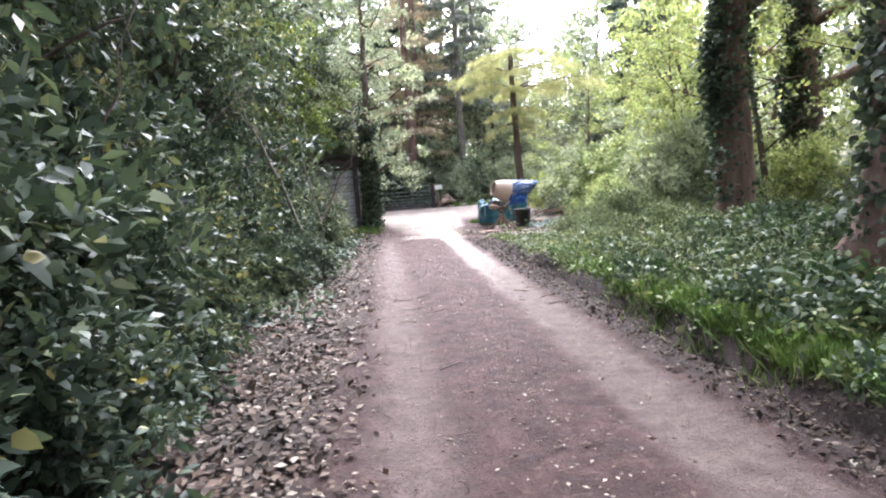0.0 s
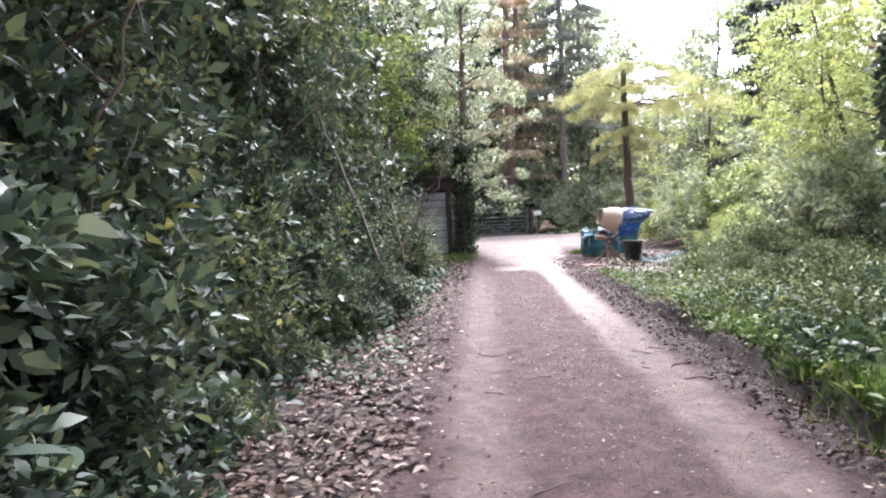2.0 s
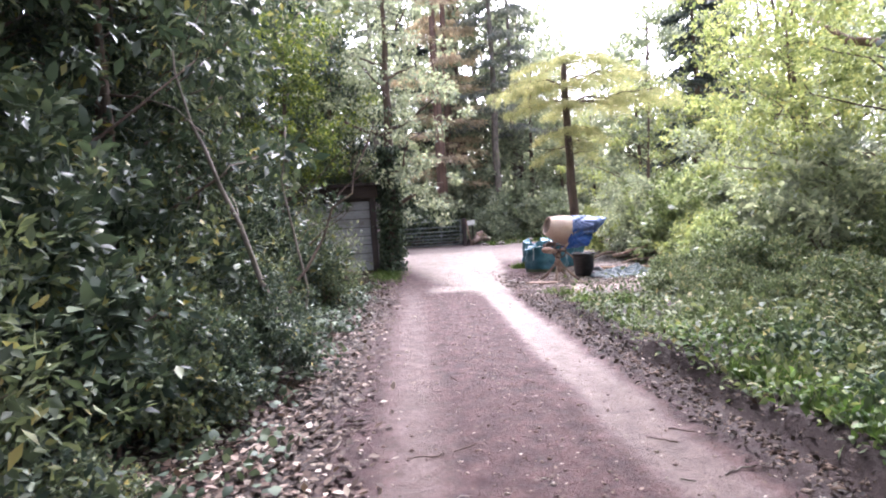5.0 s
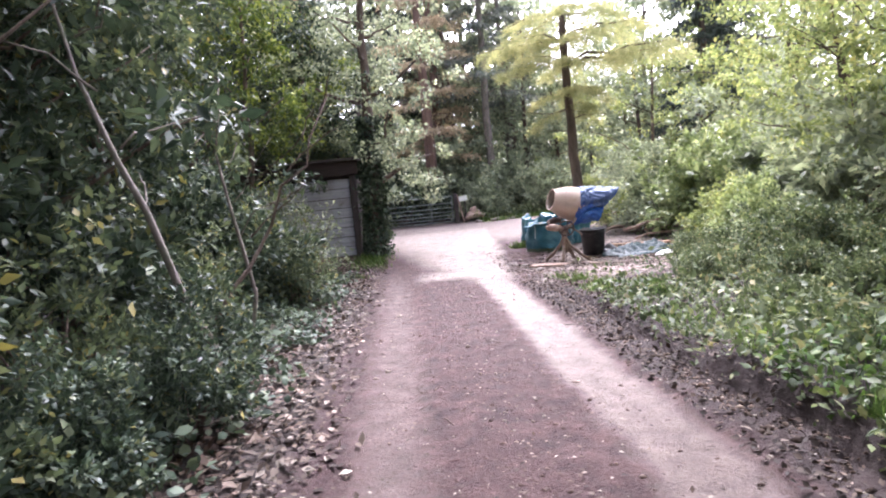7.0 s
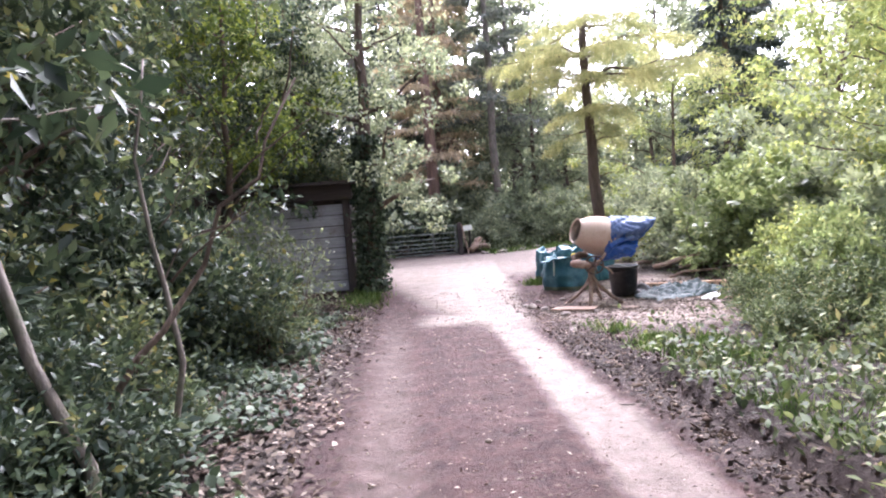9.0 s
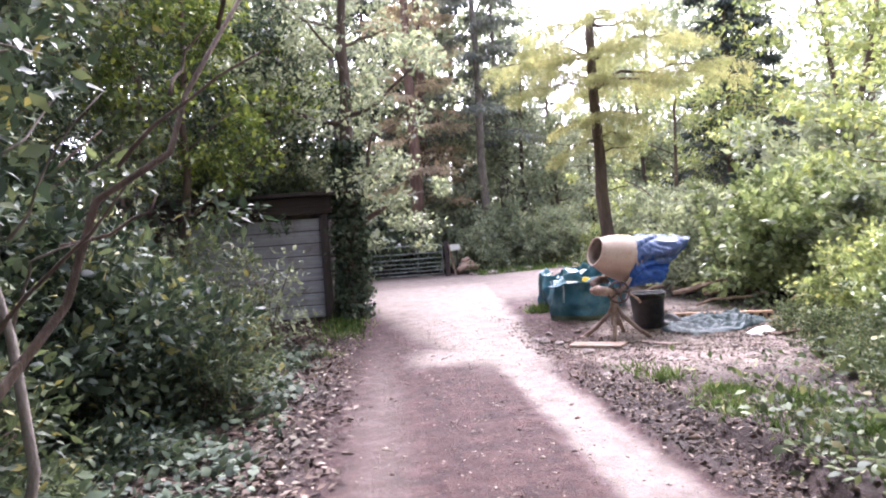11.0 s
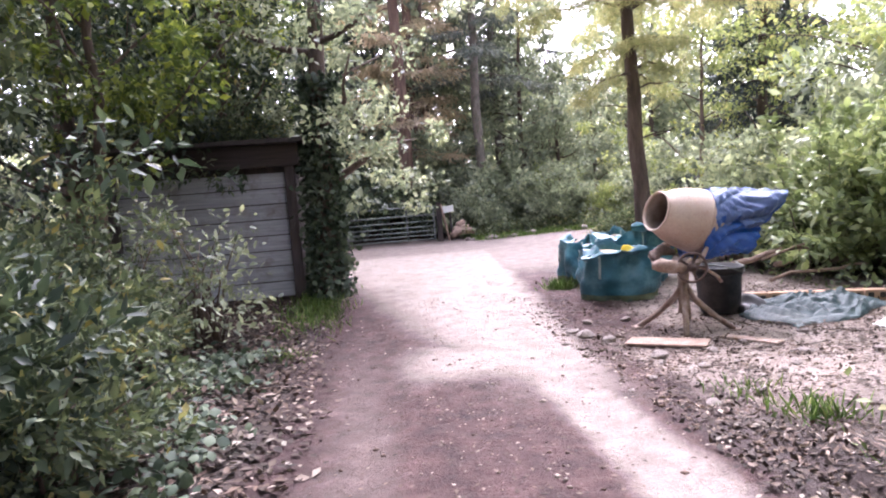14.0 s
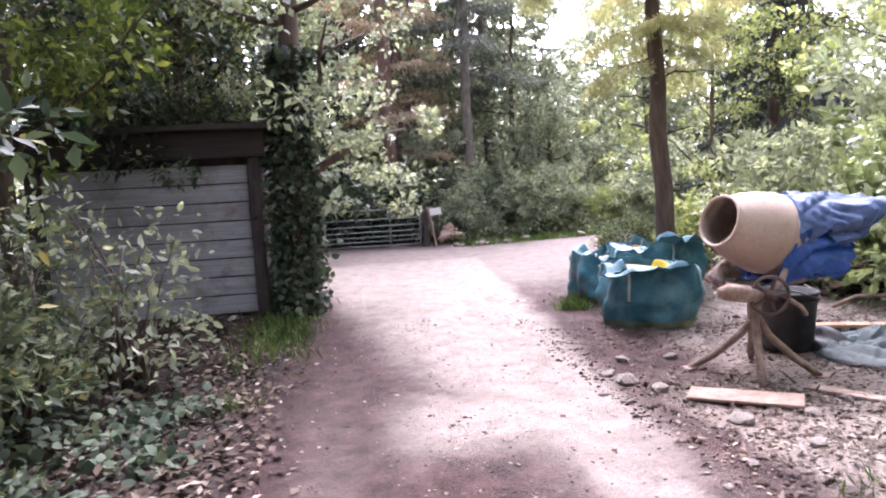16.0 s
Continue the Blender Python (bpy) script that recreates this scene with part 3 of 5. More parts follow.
def bough_tree(name, label, base, h, r, seed, material, bark, from_z, reach, boughs, per=700, leaf=0.09, rise=0.12, sag=0.25, ratio=0.16, pads=9, hang=0.07):
    """A conifer: a straight trunk and level boughs with hanging, feathery sprays."""
    rg = np.random.default_rng(seed)
    z0 = gz(base[0], base[1]) - 0.08
    ob = thing(name, label, "tree", (base[0], base[1], z0))
    n = 8
    pts = [Vector((rg.normal() * 0.03 * (i > 0), rg.normal() * 0.03 * (i > 0), h * i / n)) for i in range(n + 1)]
    part("trunk", tube(pts, [r * 1.25] + [r * (1 - 0.8 * i / n) for i in range(1, n + 1)], 12, 0.06, seed), bark, ob, smooth=True)
    allP, allO = [], []
    for k in range(boughs):
        u = k / max(boughs - 1, 1)
        z = from_z + (h - from_z) * u
        an = k * 2.39996 + rg.uniform(-0.35, 0.35)
        ln = reach * (1 - 0.75 * u) * rg.uniform(0.7, 1.15)
        p0 = Vector((0, 0, z))
        p1 = Vector((math.cos(an) * ln, math.sin(an) * ln, z + rise * ln))
        path = limb_path(p0, p1, rg, 0.03, 6, sag)
        r0 = max(0.03 * (1 - 0.6 * u), 0.008)
        part("bough", tube(path, [r0 * (1 - 0.14 * i) for i in range(7)], 5, 0.08, seed + k), bark, ob, smooth=True)
        side = Vector((-math.sin(an), math.cos(an), 0))
        for j in range(pads):
            v = min(max(0.22 + 0.8 * j / pads + rg.normal() * 0.05, 0.1), 1.0)
            s = path[min(int(v * 6), 6)].lerp(path[min(int(v * 6) + 1, 6)], v * 6 % 1)
            m = int(per / pads)
            sp = (0.15 + 0.32 * ln * math.sin(math.pi * min(v, 0.97))) * rg.uniform(0.7, 1.2)
            w = rg.normal(size=m) * sp * 0.55
            al = rg.normal(size=m) * 0.14
            dz = -np.abs(w) * 0.28 - np.abs(rg.normal(size=m)) * hang
            P = np.array(s)[None] + w[:, None] * np.array(side)[None] + al[:, None] * np.array([math.cos(an), math.sin(an), 0])[None]
            P[:, 2] += dz
            allP.append(P)
            allO.append(np.sign(w)[:, None] * np.array(side)[None] * 0.5 + np.array([math.cos(an), math.sin(an), -0.4])[None] * 0.8)
    P, O = np.concatenate(allP), np.concatenate(allO)
    part("crown", leaves(P, leaf, rg, ratio, O, 0.6, 0.5, False), material, ob)
    return ob


def larch_tree(base, h, r, seed):
    """A topped larch: a straight trunk with a few long level boughs, each one a drooping feathery fan."""
    rg = np.random.default_rng(seed)
    ob = thing("larch", "topped larch with level boughs of feathery yellow-green needles", "tree", (base[0], base[1], gz(*base) - 0.08))
    n = 8
    pts = [Vector((rg.normal() * 0.025 * (i > 0) - 0.02 * i, rg.normal() * 0.025 * (i > 0), h * i / n)) for i in range(n + 1)]
    part("trunk", tube(pts, [r * 1.35] + [r * (1 - 0.45 * i / n) for i in range(1, n + 1)], 12, 0.06, seed), BARK, ob, smooth=True)
    P, O = [], []
    boughs = [(h - 0.15, k * 61 + 10, rg.uniform(1.2, 2.0), 0.35) for k in range(6)]
    boughs += [(h - 0.75, az, ln, 0.22) for az, ln in ((178, 2.3), (205, 1.9), (25, 2.1), (85, 2.0), (140, 2.2), (265, 1.6), (330, 2.2))]
    boughs += [(h - 1.4, az, ln, 0.16) for az, ln in ((2, 3.1), (-24, 2.8), (35, 2.4), (155, 1.8), (200, 1.6), (95, 2.2), (250, 1.3))]
    boughs += [(h - 2.0, az, ln, 0.4) for az, ln in ((10, 1.1), (80, 0.9), (170, 1.0), (235, 0.8), (300, 0.9))]
    boughs += [(h - 2.5, az, ln, 0.5) for az, ln in ((40, 0.8), (200, 1.2), (290, 0.7))]
    for k, (z, az, ln, sag) in enumerate(boughs):
        an = radians(az + rg.uniform(-8, 8))
        z += rg.uniform(-0.12, 0.12)
        fwd, side = np.array([math.cos(an), math.sin(an), 0]), np.array([-math.sin(an), math.cos(an), 0])
        path = limb_path((0, 0, z), (fwd[0] * ln, fwd[1] * ln, z + 0.16 * ln), rg, 0.02, 6, sag)
        r0 = 0.014 + 0.009 * ln
        part("bough", tube(path, [r0 * (1 - 0.14 * i) for i in range(7)], 5, 0.08, seed + k), BARK, ob, smooth=True)
        sprays = int(9 + 9 * ln)
        for j in range(sprays):
            v = rg.uniform(0.16, 1.0)
            st = np.array(path[min(int(v * 6), 6)].lerp(path[min(int(v * 6) + 1, 6)], v * 6 % 1))
            sgn = 1 if j % 2 else -1
            reach = (0.22 + 0.24 * ln * (1 - v) ** 0.6) * rg.uniform(0.6, 1.2)
            d = side * sgn + fwd * rg.uniform(0.35, 0.9)
            d /= np.linalg.norm(d)
            m = int(38 + 165 * reach)
            q = rg.uniform(0, 1, m)
            pos = st + d * (q * reach)[:, None] + rg.normal(size=(m, 3)) * 0.035
            pos[:, 2] -= 0.35 * reach * q ** 2 + np.abs(rg.normal(size=m)) * 0.05 * (0.4 + q)
            P.append(pos)
            O.append(np.tile(d * 0.5 + np.array([0, 0, -0.5]), (m, 1)) + rg.normal(size=(m, 3)) * 0.3)
    for az, z, ln in ((0, 3.0, 0.9), (185, 2.7, 0.7), (320, 2.2, 0.5), (160, 3.3, 1.3)):
        an = radians(az)
        part("dead_bough", tube(limb_path((0, 0, z), (math.cos(an) * ln, math.sin(an) * ln, z + 0.05), rg, 0.05), [0.016, 0.014, 0.012, 0.009, 0.007, 0.004], 5, 0.1, az), BARK, ob, smooth=True)
    P, O = np.concatenate(P), np.concatenate(O)
    part("crown", leaves(P, 0.065, rg, 0.15, O, 0.75, 0.2, False), LARCH, ob)
    return ob


def place(src, x, y, s=1.0, rz=0.0, sz=None, dz=0.0, label=""):
    ob = copy_thing(src, pose(x, y, gz(x, y) - 0.03 + dz, 0, 0, rz) @ Matrix.Diagonal((s, s, sz or s, 1)))
    return tagged(ob, label)


def first(src, x, y, s=1.0, rz=0.0, sz=None):
    src.matrix_basis = pose(x, y, gz(x, y) - 0.03, 0, 0, rz) @ Matrix.Diagonal((s, s, sz or s, 1))
    return src


# evergreen thicket beside the track
laurel_a = shrub("laurel_bush", "glossy dark green laurel bush beside the track", 2.3, 2.0, 110, 80, 0.1, LAUREL, 11, "bush")
laurel_b = shrub("laurel_bush", "glossy dark laurel bush with yellowing leaves", 1.9, 1.8, 90, 75, 0.105, LAUREL, 12, "bush", fine=False)
thin_a = shrub("leafy_shrub", "thin mixed green shrub with bare stems", 2.1, 1.9, 80, 48, 0.08, MIXED, 13, "bush", stems=16, hollow=0.3, fine=False)
low_a = shrub("bramble_bush", "low bramble bush over fallen leaves", 0.75, 1.5, 60, 55, 0.065, MIXED, 14, "bush", stems=9, ratio=0.6, fine=False)
for ob in (laurel_a, laurel_b, thin_a, low_a):
    ob["group"] = "thicket beside the track"
first(laurel_a, -2.15, 1.9, 1.0, 20)
first(laurel_b, -2.35, 4.5, 1.0, 70)
first(thin_a, -2.35, 6.6, 1.0, 0)
first(low_a, -1.75, 8.3, 0.8, 40)
for x, y, s, rz, src in (
        (-1.8, 0.6, 0.8, 200, laurel_b), (-2.9, 3.0, 1.35, 110, laurel_a), (-1.75, 3.0, 0.62, 250, laurel_a),
        (-3.3, 5.6, 1.3, 300, laurel_a), (-2.4, 8.0, 0.95, 170, laurel_b), (-3.4, 8.4, 1.35, 30, laurel_a),
        (-2.4, 10.0, 0.85, 80, thin_a), (-3.1, 11.2, 1.2, 200, laurel_b), (-2.1, 12.0, 0.85, 140, thin_a),
        (-2.75, 13.4, 0.95, 320, laurel_a), (-2.15, 14.2, 0.9, 10, laurel_b), (-3.3, 15.4, 0.85, 100, laurel_a),
        (-3.0, 16.9, 0.6, 230, thin_a), (-2.3, 15.6, 0.55, 60, laurel_a), (-2.05, 17.2, 0.75, 190, thin_a), (-2.35, 16.1, 1.05, 300, thin_a), (-3.3, 18.3, 0.8, 80, thin_a), (-2.95, 17.2, 0.95, 20, thin_a), (-4.4, 18.2, 0.9, 15, laurel_b),
        (-1.5, 14.5, 0.75, 20, thin_a), (-1.25, 9.5, 0.45, 200, laurel_b), (-1.6, 10.6, 0.5, 90, laurel_a), (-1.5, 8.6, 0.4, 30, laurel_a), (-1.75, 5.4, 0.6, 90, low_a), (-1.65, 9.6, 0.7, 10, low_a), (-1.7, 7.0, 0.55, 300, low_a), (-1.75, 12.2, 0.7, 30, low_a)):
    place(src, x, y, s, rz)

seedling = shrub("laurel_seedling", "low laurel seedling with broad pale-edged leaves", 0.42, 0.75, 34, 20, 0.085, LAUREL, 18, "seedling", stems=8, ratio=0.42, clump_r=0.13, hollow=0.25)
seedling["group"] = "seedlings along the thicket"
first(seedling, -1.35, 2.6, 1.0, 0)
rn = np.random.default_rng(181)
for k in range(26):
    y = rn.uniform(1.8, 16.5)
    place(seedling, -1.45 - rn.uniform(0, 0.75) - 0.25 * math.exp(-((y - 6) / 2) ** 2), y, rn.uniform(0.6, 1.25), rn.uniform(0, 360))

sparse = shrub("sparse_shrub", "twiggy shrub with a few pale leaves before the hut", 1.75, 1.3, 70, 9, 0.085, GREYGREEN, 15, "bush", stems=26, hollow=0.35)
first(sparse, -1.6, 17.95, 1.0, 0)
place(sparse, -2.0, 17.0, 0.9, 140)

# undergrowth on the bank
bush_r = shrub("laurel_bush", "bright leafy laurel bush behind the tarpaulin", 2.0, 2.4, 120, 72, 0.115, GREYGREEN, 21, "bush", stems=9, fine=False)
first(bush_r, 8.7, 19.6, 1.2, 70)
bush_y = shrub("laurel_bush", "bright young laurel bush behind the tarpaulin", 2.0, 2.4, 130, 70, 0.125, YOUNG, 27, "bush", stems=9)
first(bush_y, 7.1, 18.9, 1.05, 0)
place(bush_y, 7.7, 17.6, 0.9, 120)
for k, (x, y, z0, hh, dx) in enumerate(((5.75, 18.5, 1.0, 1.15, -0.45), (6.15, 18.6, 1.2, 1.5, 0.05), (6.9, 18.2, 1.6, 1.0, 0.2), (7.5, 18.4, 1.5, 0.9, -0.1))):
    rs = np.random.default_rng(210 + k)
    shoot = thing("laurel_shoot", "tall pale young shoot rising out of the laurel", "shoot", (x, y, gz(x, y) - 0.05), "young shoots")
    path = limb_path((0.35, 0.15, 0), (dx, -0.1, z0 + hh), rs, 0.04, 10)
    part("stem", tube(path, [0.012 * (1.1 - 0.09 * i) for i in range(11)], 6, 0, k), BARK_PALE, shoot, smooth=True)
    m = 150
    q = rs.uniform(0.45, 1.0, m)
    c = np.array([path[int(v * 9.99)].lerp(path[int(v * 9.99) + 1], v * 9.99 % 1) for v in q])
    o = rs.normal(size=(m, 3))
    o[:, 2] = 0.4
    part("foliage", leaves(c + o * 0.02, 0.115, rs, 0.5, o * 1.2, 0.6, 0.0, True), YOUNG, shoot)
bush_h = shrub("hazel_bush", "yellow-green hazel bush on the verge", 1.7, 1.9, 90, 70, 0.075, HAZEL, 22, "bush", stems=10, ratio=0.65, fine=False)
first(bush_h, 5.6, 15.2, 0.7, 0)
bush_m = shrub("leafy_shrub", "mid-green shrub in the undergrowth", 1.3, 1.8, 80, 75, 0.07, BRAMBLE, 23, "bush", ratio=0.6, fine=False)
first(bush_m, 5.2, 12.6, 0.8, 0)
for x, y, s, rz, src in (
        (7.6, 20.6, 1.15, 150, bush_h), (9.6, 17.2, 1.2, 200, bush_m), (6.6, 15.9, 0.8, 20, bush_m),
        (7.3, 14.0, 1.0, 100, bush_r), (6.9, 12.2, 0.9, 240, bush_m), (4.5, 11.0, 0.5, 60, bush_m), (8.6, 11.6, 1.3, 30, bush_h),
        (4.9, 13.9, 0.65, 300, bush_m), (7.9, 9.0, 1.0, 130, bush_m), (5.4, 8.3, 0.5, 200, bush_m), (9.6, 14.6, 1.5, 310, bush_h),
        (6.9, 20.6, 0.9, 40, bush_r), (8.0, 17.0, 1.0, 250, bush_r), (6.0, 22.0, 1.0, 170, bush_h), (8.2, 22.8, 1.2, 260, bush_h), (10.6, 21.2, 1.6, 10, bush_r),
        (5.8, 24.2, 0.9, 80, bush_m), (7.4, 6.2, 1.0, 330, bush_m), (5.8, 6.6, 0.6, 20, bush_m),
        (3.9, 12.9, 0.5, 15, bush_m), (4.4, 11.9, 0.6, 75, bush_m), (3.75, 11.0, 0.42, 135, bush_m), (4.9, 12.9, 0.8, 195, bush_m), (5.0, 10.4, 0.75, 255, bush_m),
        (4.75, 14.7, 0.55, 315, bush_m), (5.2, 15.7, 0.55, 45, bush_m), (4.3, 13.8, 0.42, 105, bush_m), (5.6, 14.4, 0.55, 10, bush_y)):
    place(src, x, y, s, rz)

nettles = shrub("nettle_clump", "leafy blue-green nettle clump on the verge", 0.5, 1.1, 75, 26, 0.095, NETTLE, 17, "nettles", stems=14, ratio=0.55, clump_r=0.14, low=0.05, hollow=0.2, fine=True)
nettles["group"] = "nettles on the verge"
first(nettles, 3.35, 4.3, 0.9, 0)
rn = np.random.default_rng(171)
for k in range(54):
    y = rn.uniform(2.6, 9.6)
    x = 2.75 + rn.uniform(0, 1) ** 1.3 * 4.2
    if math.hypot(x - 4.8, y - 5.4) > 0.7 and math.hypot(x - 6.4, y - 10.6) > 0.7:
        place(nettles, x, y, rn.uniform(0.5, 0.8) + 0.09 * (x - 2.7), rn.uniform(0, 360))

low_b = shrub("bramble_bush", "low leafy bramble clump on the grassy bank", 0.7, 1.4, 60, 50, 0.07, BRAMBLE, 16, "bush", stems=8, ratio=0.6, fine=False)
low_b["group"] = "bramble clumps on the bank"
first(low_b, 3.5, 7.6, 0.7, 0)
for x, y, s, rz in ((4.2, 6.3, 0.8, 40), (3.3, 9.4, 0.6, 100), (4.4, 9.2, 0.9, 200), (3.4, 10.9, 0.45, 300), (4.6, 12.3, 0.7, 20), (5.5, 11.6, 1.0, 130), (5.0, 5.6, 0.7, 80), (3.0, 8.3, 0.4, 220), (5.6, 9.4, 0.9, 10), (3.7, 10.4, 0.7, 60), (6.4, 7.8, 1.0, 110), (5.3, 13.4, 0.9, 330)):
    place(low_b, x, y, s, rz)

# thicket behind the gate and across the lane
for x, y, s, rz, src in (
        (-2.5, 31.5, 1.5, 10, laurel_a), (0.2, 32.2, 1.2, 80, laurel_a), (1.6, 31.9, 0.9, 10, laurel_b), (3.6, 31.2, 0.75, 140, bush_r), (5.0, 31.6, 0.9, 200, bush_m), (6.4, 31.0, 0.95, 280, bush_r),
        (7.9, 30.4, 1.1, 30, bush_h), (9.6, 29.6, 1.1, 100, bush_r), (11.4, 28.4, 1.4, 170, bush_h), (13.0, 26.0, 1.5, 240, bush_r),
        (-5.0, 31.0, 1.6, 120, laurel_a), (4.4, 33.5, 1.5, 60, bush_r), (7.0, 33.5, 1.8, 90, bush_h), (10.2, 32.4, 1.9, 20, bush_h), (2.4, 34.5, 1.7, 20, bush_r), (-0.9, 35.6, 1.9, 200, laurel_a), (12.8, 30.6, 2.0, 320, bush_m)):
    place(src, x, y, s, rz)

# trees over the thicket
ov = tree("evergreen_tree", "dark evergreen tree overhanging the track", (-5.0, 2.6), 7.5, 0.11, LAUREL, 31, (0.5, 0.2), crown=(2.4, 1.5), limbs=14, clumps=140, per=75, leaf=0.125, clump_r=0.45, fork=0.4, ratio=0.45, group="evergreen trees beside the track")
ov2 = tree("young_broadleaf", "slender broadleaf tree with green leaves", (-4.3, 12.6), 7.0, 0.08, MIXED, 32, (0.7, 0.1), crown=(2.3, 1.8), limbs=14, clumps=126, per=72, leaf=0.12, clump_r=0.45, fork=0.45, ratio=0.5, group="evergreen trees beside the track")
ov3 = tree("yellowing_tree", "slender tree with yellow-green leaves beside the hut", (-3.1, 19.3), 6.5, 0.08, YELLOWING, 33, (0.5, -0.6), crown=(1.9, 2.7), limbs=10, clumps=100, per=80, leaf=0.1, clump_r=0.4, fork=0.5, ratio=0.55)
# outer copies, beyond about x -6, are added to block light behind the thicket
for x, y, s, rz, src in ((-4.6, 5.6, 1.05, 70, ov), (-3.8, 8.2, 0.85, 190, ov2), (-4.8, 9.8, 1.1, 260, ov), (-5.3, 14.6, 1.15, 20, ov), (-4.2, 16.0, 0.95, 140, ov2),
                         (-5.2, 0.0, 1.3, 320, ov2), (-5.6, -4.0, 1.4, 30, ov), (-5.6, 18.0, 1.2, 95, ov2), (-6.2, 12.0, 1.3, 200, ov), (-6.5, 7.0, 1.3, 10, ov2), (-4.6, 22.5, 1.15, 240, ov), (-2.5, 24.6, 1.05, 60, ov2), (-7.5, 4.0, 1.4, 150, ov), (-2.4, 22.6, 0.9, 330, ov), (-2.3, 22.3, 0.95, 130, ov3), (-6.6, 15.5, 1.3, 40, ov), (-7.4, 9.6, 1.4, 280, ov), (-6.8, 21.0, 1.3, 170, ov), (-4.2, 25.2, 1.3, 110, ov), (-3.5, 11.4, 0.8, 75, ov), (-3.5, 14.0, 0.8, 160, ov), (-3.4, 3.6, 0.75, 220, ov)):
    place(src, x, y, s, rz)

# bare saplings standing in the thicket
for k, (x, y, dx, dy, hh, r0) in enumerate(((-1.15, 10.05, -1.25, 0.85, 3.6, 0.033), (-1.27, 11.35, -0.1, 0.3, 2.75, 0.022), (-2.4, 5.0, 0.6, 0.2, 3.0, 0.02))):
    rg = np.random.default_rng(60 + k)
    sap = thing("bare_sapling", "leaning pale bare sapling stem", "sapling", (x, y, gz(x, y) - 0.05), "saplings in the thicket")
    part("trunk", tube(limb_path((0, 0, 0), (dx, dy, hh), rg, 0.03, 8), [r0 * (1.1 - 0.1 * i) for i in range(9)], 8, 0.06, k), BARK if k > 1 else BARK_PALE, sap, smooth=True)
    for j in range(4):
        v = 0.45 + 0.13 * j
        p0 = Vector((dx * v, dy * v, hh * v))
        part("twig", tube(limb_path(p0, p0 + Vector((rg.normal() * 0.5, rg.normal() * 0.5, rg.uniform(0.2, 0.6))), rg, 0.08), [r0 * 0.35, r0 * 0.3, r0 * 0.25, r0 * 0.2, r0 * 0.15, r0 * 0.1], 5, 0, j), BARK_PALE, sap, smooth=True)

lean_stem = thing("bare_sapling", "dark bare sapling leaning out over the thicket edge", "sapling", (-1.82, 10.53, gz(-1.82, 10.53) - 0.05), "saplings in the thicket")
rs = np.random.default_rng(66)
part("trunk", tube(limb_path((0, 0, 0), (1.5, 0.88, 2.47), rs, 0.04, 9), [0.026 - 0.002 * i for i in range(10)], 8, 0.08, 66), BARK, lean_stem, smooth=True)
for j in range(5):
    p0 = Vector((1.5, 0.88, 2.47)) * (0.5 + 0.11 * j)
    part("twig", tube(limb_path(p0, p0 + Vector((rs.normal() * 0.35, rs.normal() * 0.35, rs.uniform(0.1, 0.45))), rs, 0.08), [0.009, 0.008, 0.007, 0.006, 0.005, 0.003], 5, 0, j), BARK, lean_stem, smooth=True)

# ivy-clad trees by the track
# first and third: crowns out of view, widened to shade the early track
tree("ivy_clad_tree", "massive red-brown tree trunk wrapped in ivy", (6.4, 10.6), 14, 0.34, HAZEL, 41, (0.3, 0.2), BARK_RED, (6.2, 5.6), 16, 190, 80, 0.15, 0.7, 1.7, ivy=1.5, ivy_from=2.0)
tree("ivy_clad_tree", "dark tree trunk with patches of ivy", (10.2, 13.8), 13, 0.42, HAZEL, 42, (-0.2, 0.2), BARK_RED, (4.0, 3.6), 12, 120, 90, 0.12, 0.6, 1.6, ivy=1.5, ivy_from=1.0)
tree("ivy_clad_tree", "leaning red-brown trunk with a flared root", (4.8, 5.4), 13, 0.36, HAZEL, 43, (2.7, 0.3), BARK_RED, (6.0, 5.0), 14, 170, 80, 0.15, 0.7, 1.9, ivy=0.7, ivy_from=1.6)
# hazels with yellow-green leaves
hz = tree("hazel_tree", "hazel with spreading yellow-green branches", (8.4, 12.6), 6.0, 0.07, HAZEL, 45, (-0.6, 0.4), crown=(2.8, 1.5), limbs=13, clumps=110, per=60, leaf=0.1, clump_r=0.42, fork=0.35, ratio=0.6, group="hazels on the bank")
hz2 = tree("hazel_tree", "arching hazel with thin dark branches", (9.4, 16.6), 6.5, 0.08, HAZEL, 46, (-1.4, 0.3), crown=(3.0, 1.8), limbs=13, clumps=90, per=60, leaf=0.1, clump_r=0.42, fork=0.3, ratio=0.6, group="hazels on the bank")
for x, y, s, rz, src in ((8.8, 8.0, 1.0, 90, hz), (11.5, 17.5, 1.3, 200, hz), (12.0, 11.0, 1.3, 40, hz2), (11.0, 22.5, 1.2, 120, hz2), (7.6, 15.0, 0.8, 300, hz), (13.5, 24.5, 1.4, 20, hz), (9.0, 26.5, 1.0, 250, hz), (12.5, 6.5, 1.4, 150, hz)):
    place(src, x, y, s, rz)

# tall trees out of view, added so their crowns shade track and thicket
canopy_tree = tree("tall_broadleaf", "unseen tall tree added to shade the track", (-4.6, -2.6), 14, 0.26, MIXED, 48, (1.2, 0.4), crown=(5.6, 7.0), limbs=16, clumps=190, per=46, leaf=0.26, clump_r=0.8, fork=0.35, group="tall trees over the track")
for x, y, s, rz in ((5.6, -1.6, 1.0, 140), (-5.4, 4.2, 1.05, 250), (7.6, 3.4, 1.0, 40), (-6.0, 9.6, 0.95, 310), (0.9, -6.5, 1.0, 80), (-5.8, 13.4, 0.85, 190), (-6.6, 17.4, 0.9, 20)):
    place(canopy_tree, x, y, s, rz)

